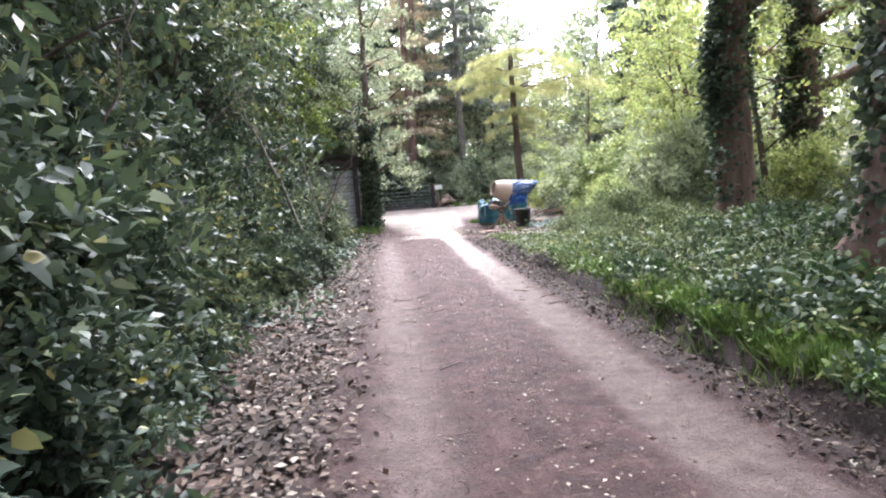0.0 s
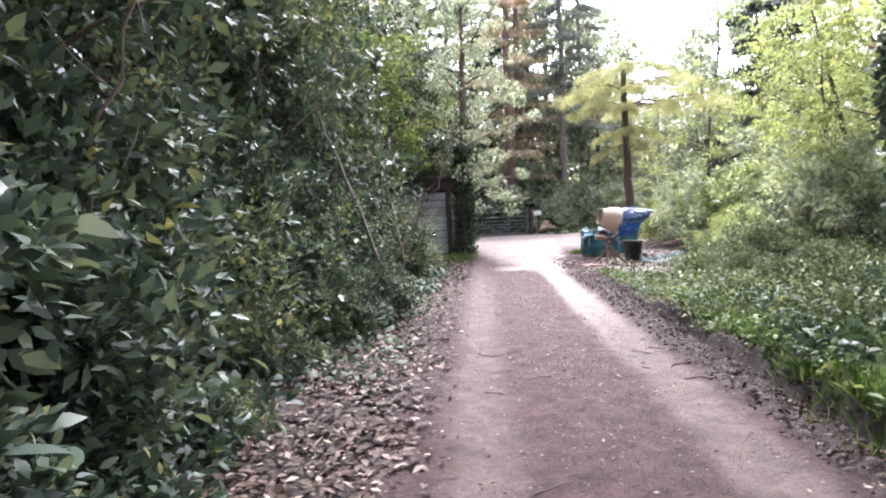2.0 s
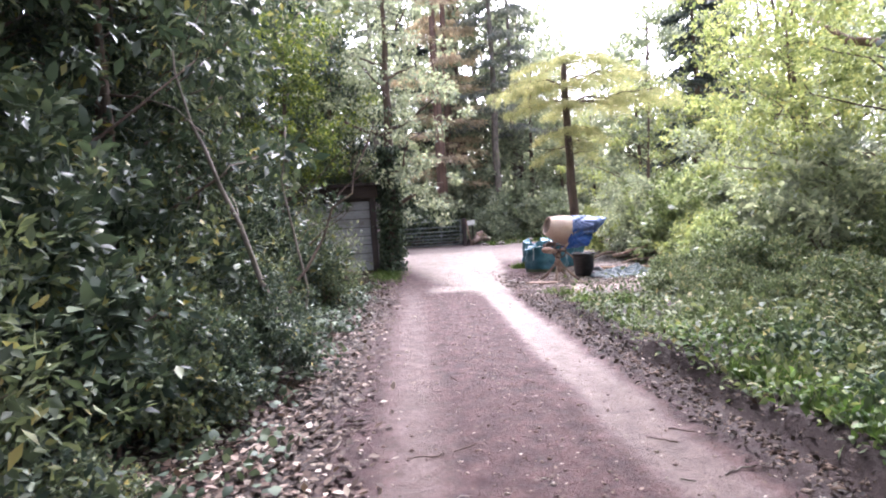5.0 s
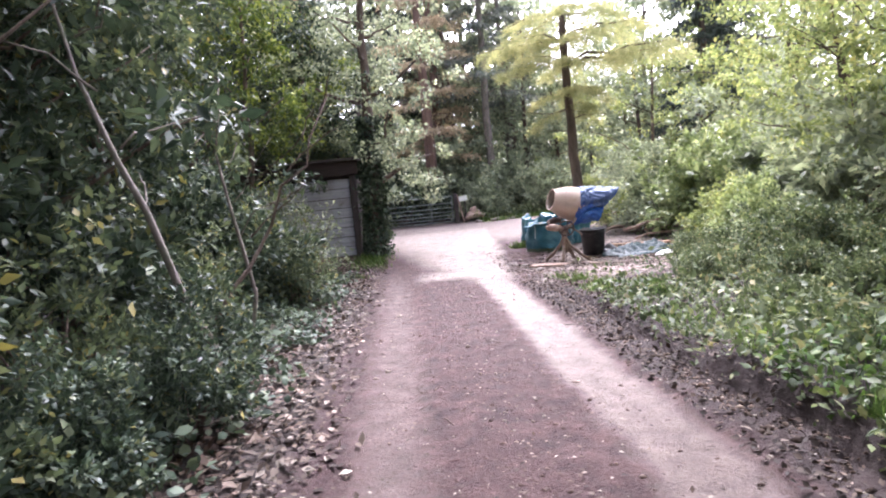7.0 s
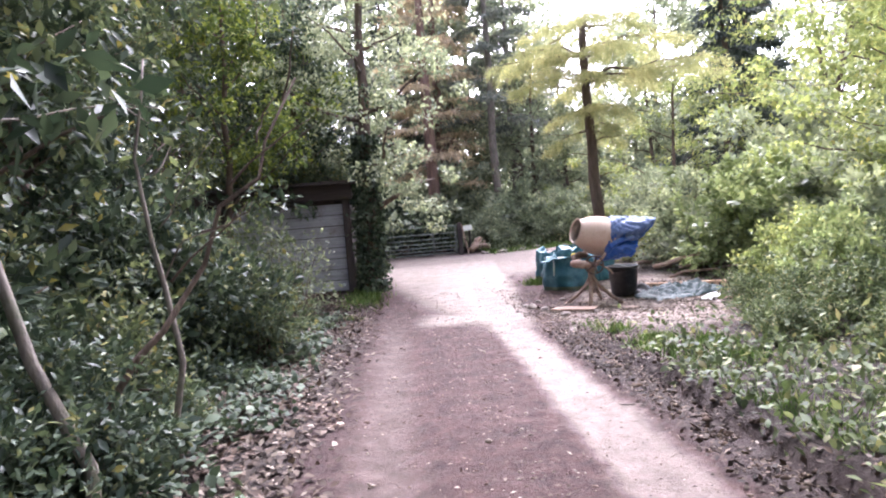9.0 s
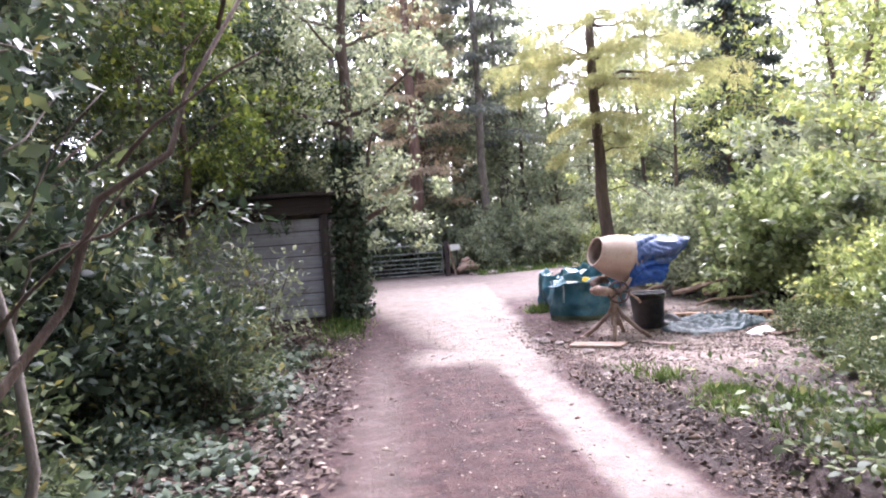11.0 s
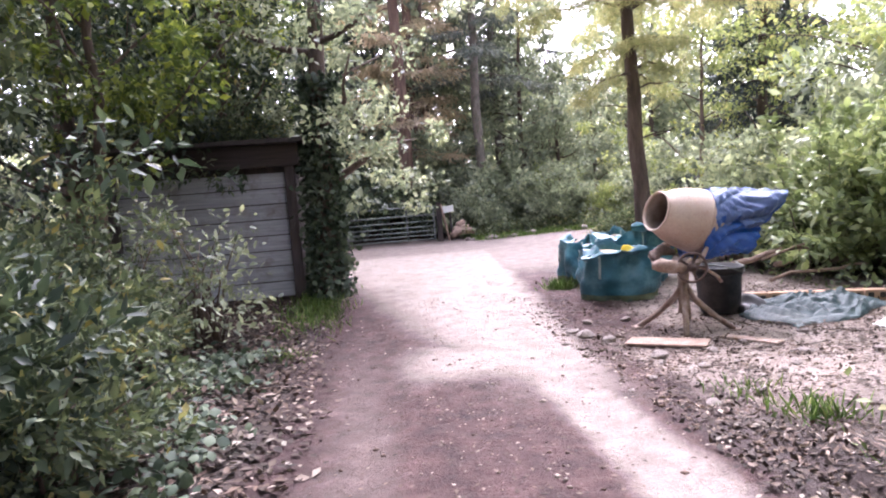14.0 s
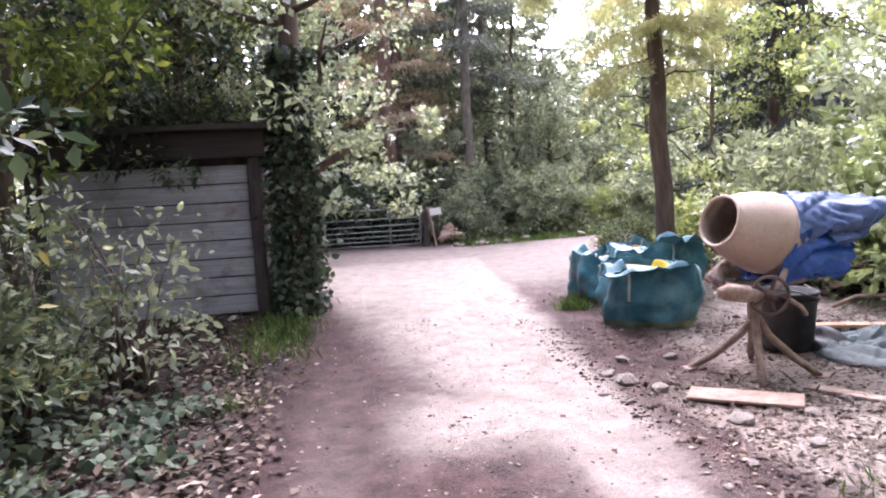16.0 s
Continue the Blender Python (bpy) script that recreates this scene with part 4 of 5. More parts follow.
# conifers round the clearing
larch_tree((4.78, 20.9), 5.75, 0.145, 51)
pine = bough_tree("pine", "tall pine with a bare reddish trunk", (1.7, 33), 17, 0.3, 52, RUSSET, BARK_RED, 3.2, 3.0, 26, 440, 0.19, 0.05, 0.15, 0.3)
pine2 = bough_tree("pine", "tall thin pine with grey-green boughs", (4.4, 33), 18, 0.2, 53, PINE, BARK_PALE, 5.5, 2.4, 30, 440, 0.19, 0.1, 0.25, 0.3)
dark = bough_tree("dark_conifer", "dense dark conifer behind the clearing", (11.6, 27.5), 9.5, 0.2, 54, DARK_NEEDLE, BARK, 0.8, 2.6, 34, 480, 0.18, 0.1, 0.3, 0.35)
for x, y, s, rz, src in ((2.4, 36, 1.0, 100, pine), (6.0, 37, 0.95, 100, pine2), (-1.5, 37, 1.1, 200, pine2), (-5, 36, 1.1, 40, pine), (9.5, 41, 0.6, 240, pine2), (14.5, 31, 1.1, 100, dark), (-8, 33, 1.6, 60, dark), (0.0, 40, 1.5, 20, dark), (3.2, 40, 1.0, 300, pine)):
    place(src, x, y, s, rz)

# ivy-covered tree at the corner of the hut, and trees beyond
tree("ivy_clad_tree", "slender tree covered in ivy at the corner of the hut", (-0.5, 20.95), 8.5, 0.19, GREYGREEN, 44, (0.25, 0.5), BARK, (2.1, 2.2), 14, 140, 75, 0.1, 0.45, 1.3, ivy=1.05, ivy_from=0.15, ivy_to=3.6)
bt = tree("broadleaf_tree", "distant woodland tree, its grey-green paled by painted haze", (-3.4, 28.5), 12, 0.16, GREYGREEN, 47, (0.3, 0), crown=(3.0, 1.5), limbs=14, clumps=126, per=44, leaf=0.25, clump_r=0.7, group="woodland trees")
# copies at negative y are unseen, added to close off light behind the start
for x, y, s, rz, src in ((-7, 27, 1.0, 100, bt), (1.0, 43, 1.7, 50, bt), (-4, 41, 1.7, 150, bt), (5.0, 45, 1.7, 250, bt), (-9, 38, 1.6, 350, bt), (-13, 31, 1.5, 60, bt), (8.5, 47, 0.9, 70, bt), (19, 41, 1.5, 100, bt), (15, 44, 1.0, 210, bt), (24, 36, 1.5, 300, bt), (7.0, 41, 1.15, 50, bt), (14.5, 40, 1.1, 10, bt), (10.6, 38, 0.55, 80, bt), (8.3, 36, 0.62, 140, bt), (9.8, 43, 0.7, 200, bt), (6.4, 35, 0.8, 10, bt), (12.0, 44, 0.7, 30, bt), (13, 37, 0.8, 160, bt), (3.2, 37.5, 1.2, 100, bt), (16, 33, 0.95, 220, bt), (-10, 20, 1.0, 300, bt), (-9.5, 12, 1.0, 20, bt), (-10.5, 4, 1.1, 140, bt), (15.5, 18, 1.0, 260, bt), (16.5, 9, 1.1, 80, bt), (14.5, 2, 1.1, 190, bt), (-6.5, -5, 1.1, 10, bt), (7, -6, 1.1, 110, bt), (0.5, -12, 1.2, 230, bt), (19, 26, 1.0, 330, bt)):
    place(src, x, y, s, rz)

# far woods close the place all round
rg = np.random.default_rng(70)
M = 1500
an = rg.uniform(0, 2 * np.pi, M)
dist = rg.uniform(44, 62, M)
top = 8.5 + 2.5 * np.sin(an * 5) + 1.5 * np.sin(an * 11 + 1)
C = np.stack([1 + np.sin(an) * dist, 14 + np.cos(an) * dist, rg.uniform(0, 1, M) * top], 1)
P, o = cloud(C, 2.2, 60, rg)
tagged(part("far_woods", leaves(P, 0.72, rg, 0.6, o * 0.3, 0.5, 0.2, False), HAZY_LEAF), "distant mixed woodland with haze painted into its leaves", "woods", kind="stuff")


# ---- ground cover ----
def scatter(name, label, n, xr, yr, seed, material, leaf, lift=(0.0, 0.02), keep=None, ratio=0.6, up=0.85, category="leaves", fine=False, droop=0.0, lie=1.0, mound=0.0):
    rg = np.random.default_rng(seed)
    x, y = rg.uniform(*xr, n), rg.uniform(*yr, n)
    if keep is not None:
        ok = rg.uniform(0, 1, n) < keep(x, y)
        x, y = x[ok], y[ok]
    high = np.maximum(1 + mound * wave(x, y, 2.6) + 0.5 * mound * wave(y, x, 5.5), 0.15)
    P = np.stack([x, y, G(x, y) + lift[0] + (lift[1] - lift[0]) * rg.uniform(0, 1, len(x)) * high], 1)
    return tagged(part(name, leaves(P, leaf, rg, ratio, None, up, droop, fine, 0.35, lie), material), label, category, kind="stuff")


scatter("fallen_leaves", "dry brown fallen leaves along the thicket edge", 46000, (-2.6, -0.1), (0.5, 20.8), 81, LITTER, 0.06, (0.008, 0.04), lambda x, y: 0.9 * sm(x, -0.15, -0.75) + 0.04, lie=0.3)
scatter("fallen_leaves", "dry leaves and wood chips strewn over the track", 21000, (-0.5, 2.4), (0.5, 20), 82, LITTER, 0.028, (0.004, 0.01), lambda x, y: (0.12 + 0.5 * np.exp(-((x - 0.85) / 0.32) ** 2) + 0.6 * sm(x, 1.85, 2.1)) * (1 - 0.8 * sm(y, 15.5, 17)), lie=0.12, up=0.96)
scatter("fallen_leaves", "dry leaves on the bank and bare soil", 16000, (2.0, 7.5), (2, 22), 83, LITTER, 0.045, (0.005, 0.025), lambda x, y: (0.35 + 0.5 * sm(y, 9, 15)) * (1 - 0.85 * sm(y, 15.3, 16.5) * sm(x, 3.4, 2.9)), lie=0.2, up=0.93)
scatter("wood_debris", "wood chips and dry scraps over the bare soil", 27000, (1.95, 6.0), (12.0, 18.6), 88, LITTER, 0.045, (0.004, 0.02), lambda x, y: sm(x, 1.95, 2.6) * (0.25 + 0.75 * sm(wave(x, y, 1.8), -0.5, 0.4)) * (1 - 0.7 * sm(y, 16.6, 17.6) * sm(x, 3.4, 2.8)), ratio=0.3, lie=0.25, up=0.9, category="debris")
scatter("verge_weeds", "small weeds and seedlings along the bank", 4500, (2.3, 4.6), (8.5, 13.2), 90, BRAMBLE, 0.045, (0.005, 0.1), lambda x, y: sm(wave(x, y, 2.4), -0.35, 0.35) * sm(x, 2.3, 2.6), 0.55, 0.7, "weeds", mound=0.6)
scatter("bank_litter", "leaf litter and clods along the cut bank", 3800, (1.95, 2.6), (1.5, 15), 89, DARK_LITTER, 0.04, (0.004, 0.03), None, ratio=0.6, lie=0.5, up=0.7, category="debris")
scatter("ground_ivy", "pale green ivy creeping beside the track", 21000, (-2.8, -0.55), (6, 19), 84, IVY, 0.06, (0.03, 0.12), lambda x, y: sm(x, -0.55, -0.95) * (0.25 + 0.5 * sm(y, 9.5, 12.5)) * sm(y, 18, 16.8) * sm(wave(x, y, 2.0), -0.6, 0.3), 0.85, 0.75, "ivy", True, mound=0.4)
scatter("bramble_cover", "tangled bramble and nettles on the bank", 40000, (2.3, 9), (2.5, 15.5), 85, BRAMBLE, 0.07, (0.01, 0.3), lambda x, y: (0.55 + 0.45 * sm(x + 0.4 * wave(x, y, 1.4), 2.7, 3.6)) * sm(x, 2.28, 2.45) * sm(y, 15.0, 12.5) * (1 - 0.7 * sm(y, 9.5, 12) * sm(x, 5.0, 3.8)), 0.5, 0.6, "undergrowth", mound=0.9)
scatter("bramble_cover", "low green weeds beyond the bare soil", 11000, (4.4, 10), (13.5, 24), 86, BRAMBLE, 0.085, (0.02, 0.35), lambda x, y: sm(x + 0.4 * wave(x, y, 1.3), 5.2, 6.2) * 0.9, 0.55, 0.6, "undergrowth", mound=0.8)
scatter("weeds", "green weeds under the hedge across the lane", 8000, (3.0, 13), (28.3, 32), 87, BRAMBLE, 0.1, (0.02, 0.4), lambda x, y: sm(y - 0.25 * (9 - x) * 0.3, 28.6, 29.6), 0.55, 0.6, "undergrowth", False)


scatter("bank_weeds", "bright soft green weeds spilling over the bank edge", 9000, (2.42, 3.7), (1.8, 9.5), 97, GRASS, 0.055, (0.01, 0.2), lambda x, y: sm(wave(x, y, 2.1), -0.5, 0.3) * sm(x, 3.7, 2.7), 0.5, 0.6, "weeds", True, mound=0.6)
scatter("bank_weeds", "pale bramble leaves trailing over the bank", 6500, (2.4, 5.2), (6.5, 13.0), 98, BRAMBLE, 0.06, (0.01, 0.16), lambda x, y: sm(wave(x, y, 1.7), -0.5, 0.4), 0.6, 0.7, "weeds", True, mound=0.7)


def grass(name, label, n, pick, seed, h=0.2):
    rg = np.random.default_rng(seed)
    x, y = pick(rg, n)
    P = np.stack([x, y, G(x, y) - 0.01], 1)
    o = rg.normal(size=(len(x), 3)) * 0.5
    o[:, 2] = 1.1
    return tagged(part(name, leaves(P, h, rg, 0.04, o * 2, 0.1, -0.1, False), GRASS), label, "grass", kind="stuff")


def clump_spots(r, n):
    c = r.integers(0, 26, n)
    cx, cy = 2.6 + r.uniform(0, 1, 26) ** 1.5 * 0.9, r.uniform(2.2, 7.2, 26)
    return cx[c] + r.normal(size=n) * 0.14, cy[c] + r.normal(size=n) * 0.16


def verge_spots(r, n, y0, y1):
    x, y = 2.52 + np.abs(r.normal(size=n)) * 0.4, r.uniform(y0, y1, n)
    ok = r.uniform(-0.7, 1, n) < wave(x, y, 2.2) * 1.3 + 0.1
    return x[ok], y[ok]


grass("verge_grass", "lush bright green grass along the bank", 24000, lambda r, n: verge_spots(r, n, 1.5, 8.5), 91, 0.115)
grass("verge_grass", "thick bright grass clumps at the bank edge", 26000, lambda r, n: clump_spots(r, n), 96, 0.135)
grass("nettle_stalks", "thin green stalks among the undergrowth", 5000, lambda r, n: (r.uniform(2.7, 8, n), r.uniform(3, 10.5, n)), 95, 0.16)
grass("verge_grass", "sparse grass at the end of the bank", 3500, lambda r, n: verge_spots(r, n, 9.5, 14), 92, 0.1)
grass("verge_grass", "weedy grass at the foot of the hut corner", 1500, lambda r, n: (-0.6 + r.normal(size=n) * 0.2, 19.9 + r.normal(size=n) * 0.8), 93, 0.13)
grass("verge_grass", "fringe of grass along the far lane", 5000, lambda r, n: (r.uniform(3.2, 11, n), 28.8 + r.normal(size=n) * 0.35), 94, 0.16)
for k, (x, y, hh, n) in enumerate(((2.75, 14.5, 0.13, 150), (2.95, 13.7, 0.09, 420), (3.3, 13.2, 0.09, 420), (2.6, 15.0, 0.09, 90), (-0.72, 17.35, 0.06, 520), (3.1, 12.4, 0.1, 420), (2.95, 19.9, 0.14, 320))):
    tagged(grass("grass_tuft", "small tuft of green grass", n, lambda r, m, x=x, y=y: (x + r.normal(size=m) * 0.11, y + r.normal(size=m) * 0.11), 100 + k, hh), group="grass tufts")

def gravel(name, label, n, pick, seed, size, material=None):
    """Small angular chips, joined into one."""
    rg = np.random.default_rng(seed)
    x, y = pick(rg, n)
    n = len(x)
    s = size * np.exp(rg.normal(size=n) * 0.5)
    unit = np.array([(1, 0, 0), (0, 1, 0), (-1, 0, 0), (0, -1, 0), (0, 0, 1.0), (0, 0, -0.6)])
    an = rg.uniform(0, 6.3, n)
    V = np.repeat(unit[None], n, 0) * rg.uniform(0.6, 1.3, (n, 6, 1))
    vx = V[:, :, 0] * np.cos(an)[:, None] - V[:, :, 1] * np.sin(an)[:, None]
    vy = V[:, :, 0] * np.sin(an)[:, None] + V[:, :, 1] * np.cos(an)[:, None]
    W = np.stack([vx * s[:, None] + x[:, None], vy * s[:, None] * 0.7 + y[:, None], V[:, :, 2] * s[:, None] * 0.55 + G(x, y)[:, None] + 0.002], -1).reshape(-1, 3)
    tri = np.array([[0, 1, 4], [1, 2, 4], [2, 3, 4], [3, 0, 4], [1, 0, 5], [2, 1, 5], [3, 2, 5], [0, 3, 5]])
    F = (np.arange(n)[:, None, None] * 6 + tri[None]).reshape(-1, 3)
    return tagged(part(name, (W, F), material or GRAVEL), label, "gravel", kind="stuff")


def road_pick(r, n):
    x, y = r.uniform(-0.45, 2.3, n), r.uniform(1.5, 20, n)
    ok = r.uniform(0, 1, n) < 0.3 + 0.7 * np.exp(-((x - 0.85) / 0.35) ** 2) + 0.5 * sm(x, 1.9, 2.1)
    return x[ok], y[ok]


gravel("gravel", "small stone chips strewn over the track", 7000, road_pick, 131, 0.009)
gravel("gravel", "crumbs of stone and earth on the bare soil", 3500, lambda r, n: (2.0 + np.abs(r.normal(size=n)) * 1.3, 16.2 + r.normal(size=n) * 1.7), 132, 0.011, CLOD)
gravel("gravel", "clods along the foot of the cut bank", 2500, lambda r, n: (2.26 + r.normal(size=n) * 0.09, r.uniform(1.5, 14.5, n)), 133, 0.014, CLOD)

# stones and sticks
rg = np.random.default_rng(120)
stone_src = None
spots = [(2.27, 17.02, 0.09), (2.42, 16.8, 0.07), (2.56, 16.05, 0.08), (2.2, 17.25, 0.06), (2.7, 15.6, 0.05), (3.0, 16.0, 0.05), (2.35, 14.9, 0.05), (2.5, 17.6, 0.06), (2.9, 17.5, 0.06), (3.6, 15.7, 0.06), (4.1, 15.5, 0.05)]
spots += [(rg.uniform(1.9, 5.2), rg.uniform(14.6, 17.6), rg.uniform(0.02, 0.045)) for _ in range(40)] + [(rg.uniform(3.0, 9), 28.7 + rg.normal() * 0.12, rg.uniform(0.1, 0.2)) for _ in range(14)]
for k, (x, y, s) in enumerate(spots):
    if k < 4:
        bm = bmesh.new()
        bmesh.ops.create_icosphere(bm, subdivisions=2, radius=1)
        for v in bm.verts:
            v.co *= 1 + 0.22 * noise.noise(v.co * 1.3 + Vector((k * 7, 0, 0))) + 0.08 * rg.normal()
            v.co.z *= 0.55
        st = tagged(part("stone", bm, STONE), "pale rounded stone lying on bare soil", "stone", "stones on the soil")
        stone_src = st
        st.matrix_basis = pose(x, y, gz(x, y) + s * 0.2, 0, 0, k * 50) @ Matrix.Diagonal((s, s, s, 1))
    else:
        copy_thing(stone_src, pose(x, y, gz(x, y) + s * 0.2, rg.uniform(-15, 15), rg.uniform(-15, 15), rg.uniform(0, 360)) @ Matrix.Diagonal((s / spots[3][2], s * rg.uniform(0.7, 1.2) / spots[3][2], s / spots[3][2], 1)))
for k in range(40):
    x, y = (rg.uniform(0.2, 2.2), rg.uniform(1.5, 14)) if k < 16 else (rg.uniform(2.2, 6), rg.uniform(13, 19)) if k < 34 else (rg.uniform(-2.2, -0.6), rg.uniform(3, 16))
    L, an, z = rg.uniform(0.08, 0.24) if k < 16 else rg.uniform(0.15, 0.5), rg.uniform(0, 6.28), gz(x, y)
    d = Vector((math.cos(an) * L, math.sin(an) * L, 0))
    e1 = Vector((x, y, 0)) + d
    d.z = gz(e1.x, e1.y) - z
    tagged(part("twig", tube(limb_path((x, y, z + 0.008), Vector((x, y, z + 0.012)) + d, rg, 0.02), [0.006, 0.006, 0.005, 0.005, 0.004, 0.002], 5, 0.1, k), BARK if k % 3 else BARK_PALE, smooth=True), "dry twig lying on the ground", "twig", "twigs")

# ---- timber hut ----
HX0, HX1, HY = -3.5, -1.02, 20.95
hz0 = gz(-2, HY)
hut = thing("timber_hut", "low hut of weathered grey boards under a dark brown fascia", "hut", (0, 0, 0))
part("backing", box((HX0 + HX1) / 2, HY + 0.12, 1.2, HX1 - HX0, 0.06, 2.5, 0), DARK_WOOD, hut)
for k in range(8):
    zc = 0.17 + 0.243 * k + 0.12
    part("board", box((HX0 + HX1) / 2, HY + 0.03 + 0.004 * (k % 2), zc, HX1 - HX0, 0.05, 0.226, 0.006), TIMBER, hut)
part("fascia", box((HX0 + HX1) / 2 - 0.1, HY - 0.08, 2.36, HX1 - HX0 + 0.7, 0.12, 0.34, 0.01), FASCIA, hut, "dark brown fascia board")
part("roof", box((HX0 + HX1) / 2 - 0.1, HY + 1.6, 2.57, HX1 - HX0 + 0.9, 3.7, 0.07, 0.01), DARK_WOOD, hut, "flat mossy roof")
part("post", box(-0.93, HY + 0.0, 1.1, 0.15, 0.17, 2.2, 0.012), DARK_WOOD, hut, "dark corner post")
part("post", box(HX0 - 0.08, HY + 0.0, 1.1, 0.15, 0.17, 2.2, 0.012), DARK_WOOD, hut, "dark corner post")
part("side_wall", box(-0.9, HY + 1.7, 1.2, 0.08, 3.2, 2.6, 0.006), DARK_WOOD, hut)
part("side_wall", box(HX0 - 0.08, HY + 1.7, 1.2, 0.08, 3.2, 2.6, 0.006), TIMBER, hut)
part("back_wall", box((HX0 + HX1) / 2, HY + 3.3, 1.2, HX1 - HX0, 0.08, 2.6, 0.006), TIMBER, hut)

mound = shrub("roof_creeper", "leafy creeper sprawling over the hut roof", 0.55, 2.2, 80, 60, 0.09, MIXED, 26, "creeper", stems=6)
mound.matrix_basis = pose(-2.9, HY + 0.75, 2.6)
copy_thing(mound, pose(-1.7, HY + 0.9, 2.6, 0, 0, 130) @ Matrix.Diagonal((0.8, 0.8, 0.8, 1)))

# ---- field gate ----
GY = 29.75
gate_z = gz(1, GY)
gate = thing("field_gate", "closed seven-bar steel field gate across a path", "gate", (0, GY, gate_z))
GX0, GX1 = -1.3, 2.2
for k, zb in enumerate((0.1, 0.22, 0.35, 0.49, 0.65, 0.84, 1.1)):
    part("bar", tube([(GX0, 0, zb), (GX1, 0, zb)], [0.02, 0.02], 8), GALV, gate, smooth=True)
for x in (GX0, (GX0 + GX1) / 2 - 0.9, 1.36, GX1):
    part("upright", box(x, -0.012, 0.6, 0.045, 0.02, 1.06, 0.004), GALV, gate)
for x, w in ((2.36, 0.16), (GX0 - 0.14, 0.16)):
    post = thing("gate_post", "dark leaning wooden gate post", "post", (x, GY, gz(x, GY) - 0.1), "gate posts")
    part("shaft", box(0, 0, 0.65, w, w, 1.3, 0.015), DARK_WOOD, post)
tagged(part("leaning_board", tube([(2.62, GY - 0.15, gz(2.6, GY)), (2.42, GY - 0.12, gz(2.6, GY) + 1.12)], [0.03, 0.03], 6), LOG), "thin board leaning on the gate post", "board")
sign = thing("notice_board", "small white notice board on a stake", "sign", (2.72, GY + 0.05, gz(2.72, GY)))
part("stake", tube([(0, 0.02, -0.1), (0, 0.02, 1.0)], [0.025, 0.022], 6), DARK_WOOD, sign)
part("panel", box(0, 0, 0.96, 0.42, 0.015, 0.2, 0.004, Matrix.Rotation(radians(-6), 4, "Y")), SIGN_WHITE, sign)
for k in range(3):
    part("log", tube(limb_path((2.7 + 0.1 * k, GY - 0.1 + 0.15 * k, gz(2.8, GY) + 0.12 + 0.14 * k), (3.45 - 0.15 * k, GY + 0.1 + 0.1 * k, gz(3, GY) + 0.2 + 0.16 * k), rg, 0.05), [0.1, 0.11, 0.11, 0.1, 0.1, 0.09], 10, 0.05, k), LOG, smooth=True)
for o in [o for o in scene.objects if o.name.startswith("log") and o.parent is None]:
    tagged(o, "cut log lying by the gate post", "log", "logs by the gate")

# ---- cement mixer ----
mixer = thing("cement_mixer", "cement mixer crusted with dried cement, standing on splayed legs", "cement mixer", (3.27, 16.9, gz(3.3, 16.9) - 0.02))
tilt = Matrix.Translation((0.24, 0.2, 1.08)) @ Matrix.Rotation(radians(9), 4, "Z") @ Matrix.Rotation(radians(-90 + 16), 4, "Y")
outer = [(0.02, -0.46), (0.16, -0.46), (0.2, -0.44), (0.29, -0.3), (0.315, -0.18), (0.322, -0.02), (0.32, 0.06), (0.303, 0.16), (0.265, 0.29), (0.205, 0.42), (0.2, 0.45), (0.19, 0.455)]
inner = [(0.19, 0.455), (0.182, 0.44), (0.23, 0.29), (0.265, 0.14), (0.28, 0.0), (0.26, -0.25), (0.16, -0.42), (0.01, -0.43)]
drum = part("drum", lathe(outer, 40, tilt), DRUM, mixer, "beige cement-crusted drum", True)
part("drum_lining", lathe(inner, 40, tilt), DRUM_IN, drum, "dark hollow inside of the drum", True)
part("rim", lathe([(0.19, 0.45), (0.205, 0.45), (0.208, 0.462), (0.2, 0.472), (0.187, 0.468), (0.184, 0.45)], 40, tilt), DRUM, drum, "pale rolled rim", True)
part("ring", lathe([(0.321, -0.005), (0.326, 0.0), (0.326, 0.03), (0.321, 0.035)], 40, tilt), DRUM, drum, smooth=True)
for k in range(3):
    blade = box(0.2, 0, 0.05, 0.1, 0.012, 0.35, 0.003, tilt @ Matrix.Rotation(k * 2.1, 4, "Z"))
    part("mixing_blade", blade, DRUM_IN, drum)
hub = Matrix.Translation((-0.04, -0.22, 0.66)) @ Matrix.Rotation(radians(90), 4, "X") @ Matrix.Rotation(radians(-10), 4, "Y")
wheel = part("tilt_wheel", lathe([(0.13, -0.015), (0.145, -0.016), (0.152, 0), (0.145, 0.016), (0.13, 0.015), (0.126, 0), (0.13, -0.015)], 28, hub), RUST, mixer, "round tilting wheel crusted with cement", True)
part("hub", lathe([(0.005, -0.05), (0.04, -0.05), (0.045, 0.03), (0.005, 0.03)], 14, hub), RUST, wheel, smooth=True)
for k in range(5):
    part("spoke", box(0.085, 0, 0, 0.1, 0.025, 0.015, 0.003, hub @ Matrix.Rotation(k * 2 * math.pi / 5, 4, "Z")), RUST, wheel)
part("crusted_arm", tube([(-0.06, -0.16, 0.66), (-0.2, -0.18, 0.68), (-0.34, -0.16, 0.7), (-0.4, -0.14, 0.7)], [0.05, 0.065, 0.06, 0.03], 10, 0.12), CRUST, mixer, "arm caked in dried cement", True)
part("axle", tube([(-0.04, -0.28, 0.66), (-0.02, 0.32, 0.66)], [0.028, 0.028], 10), RUST, mixer, smooth=True)
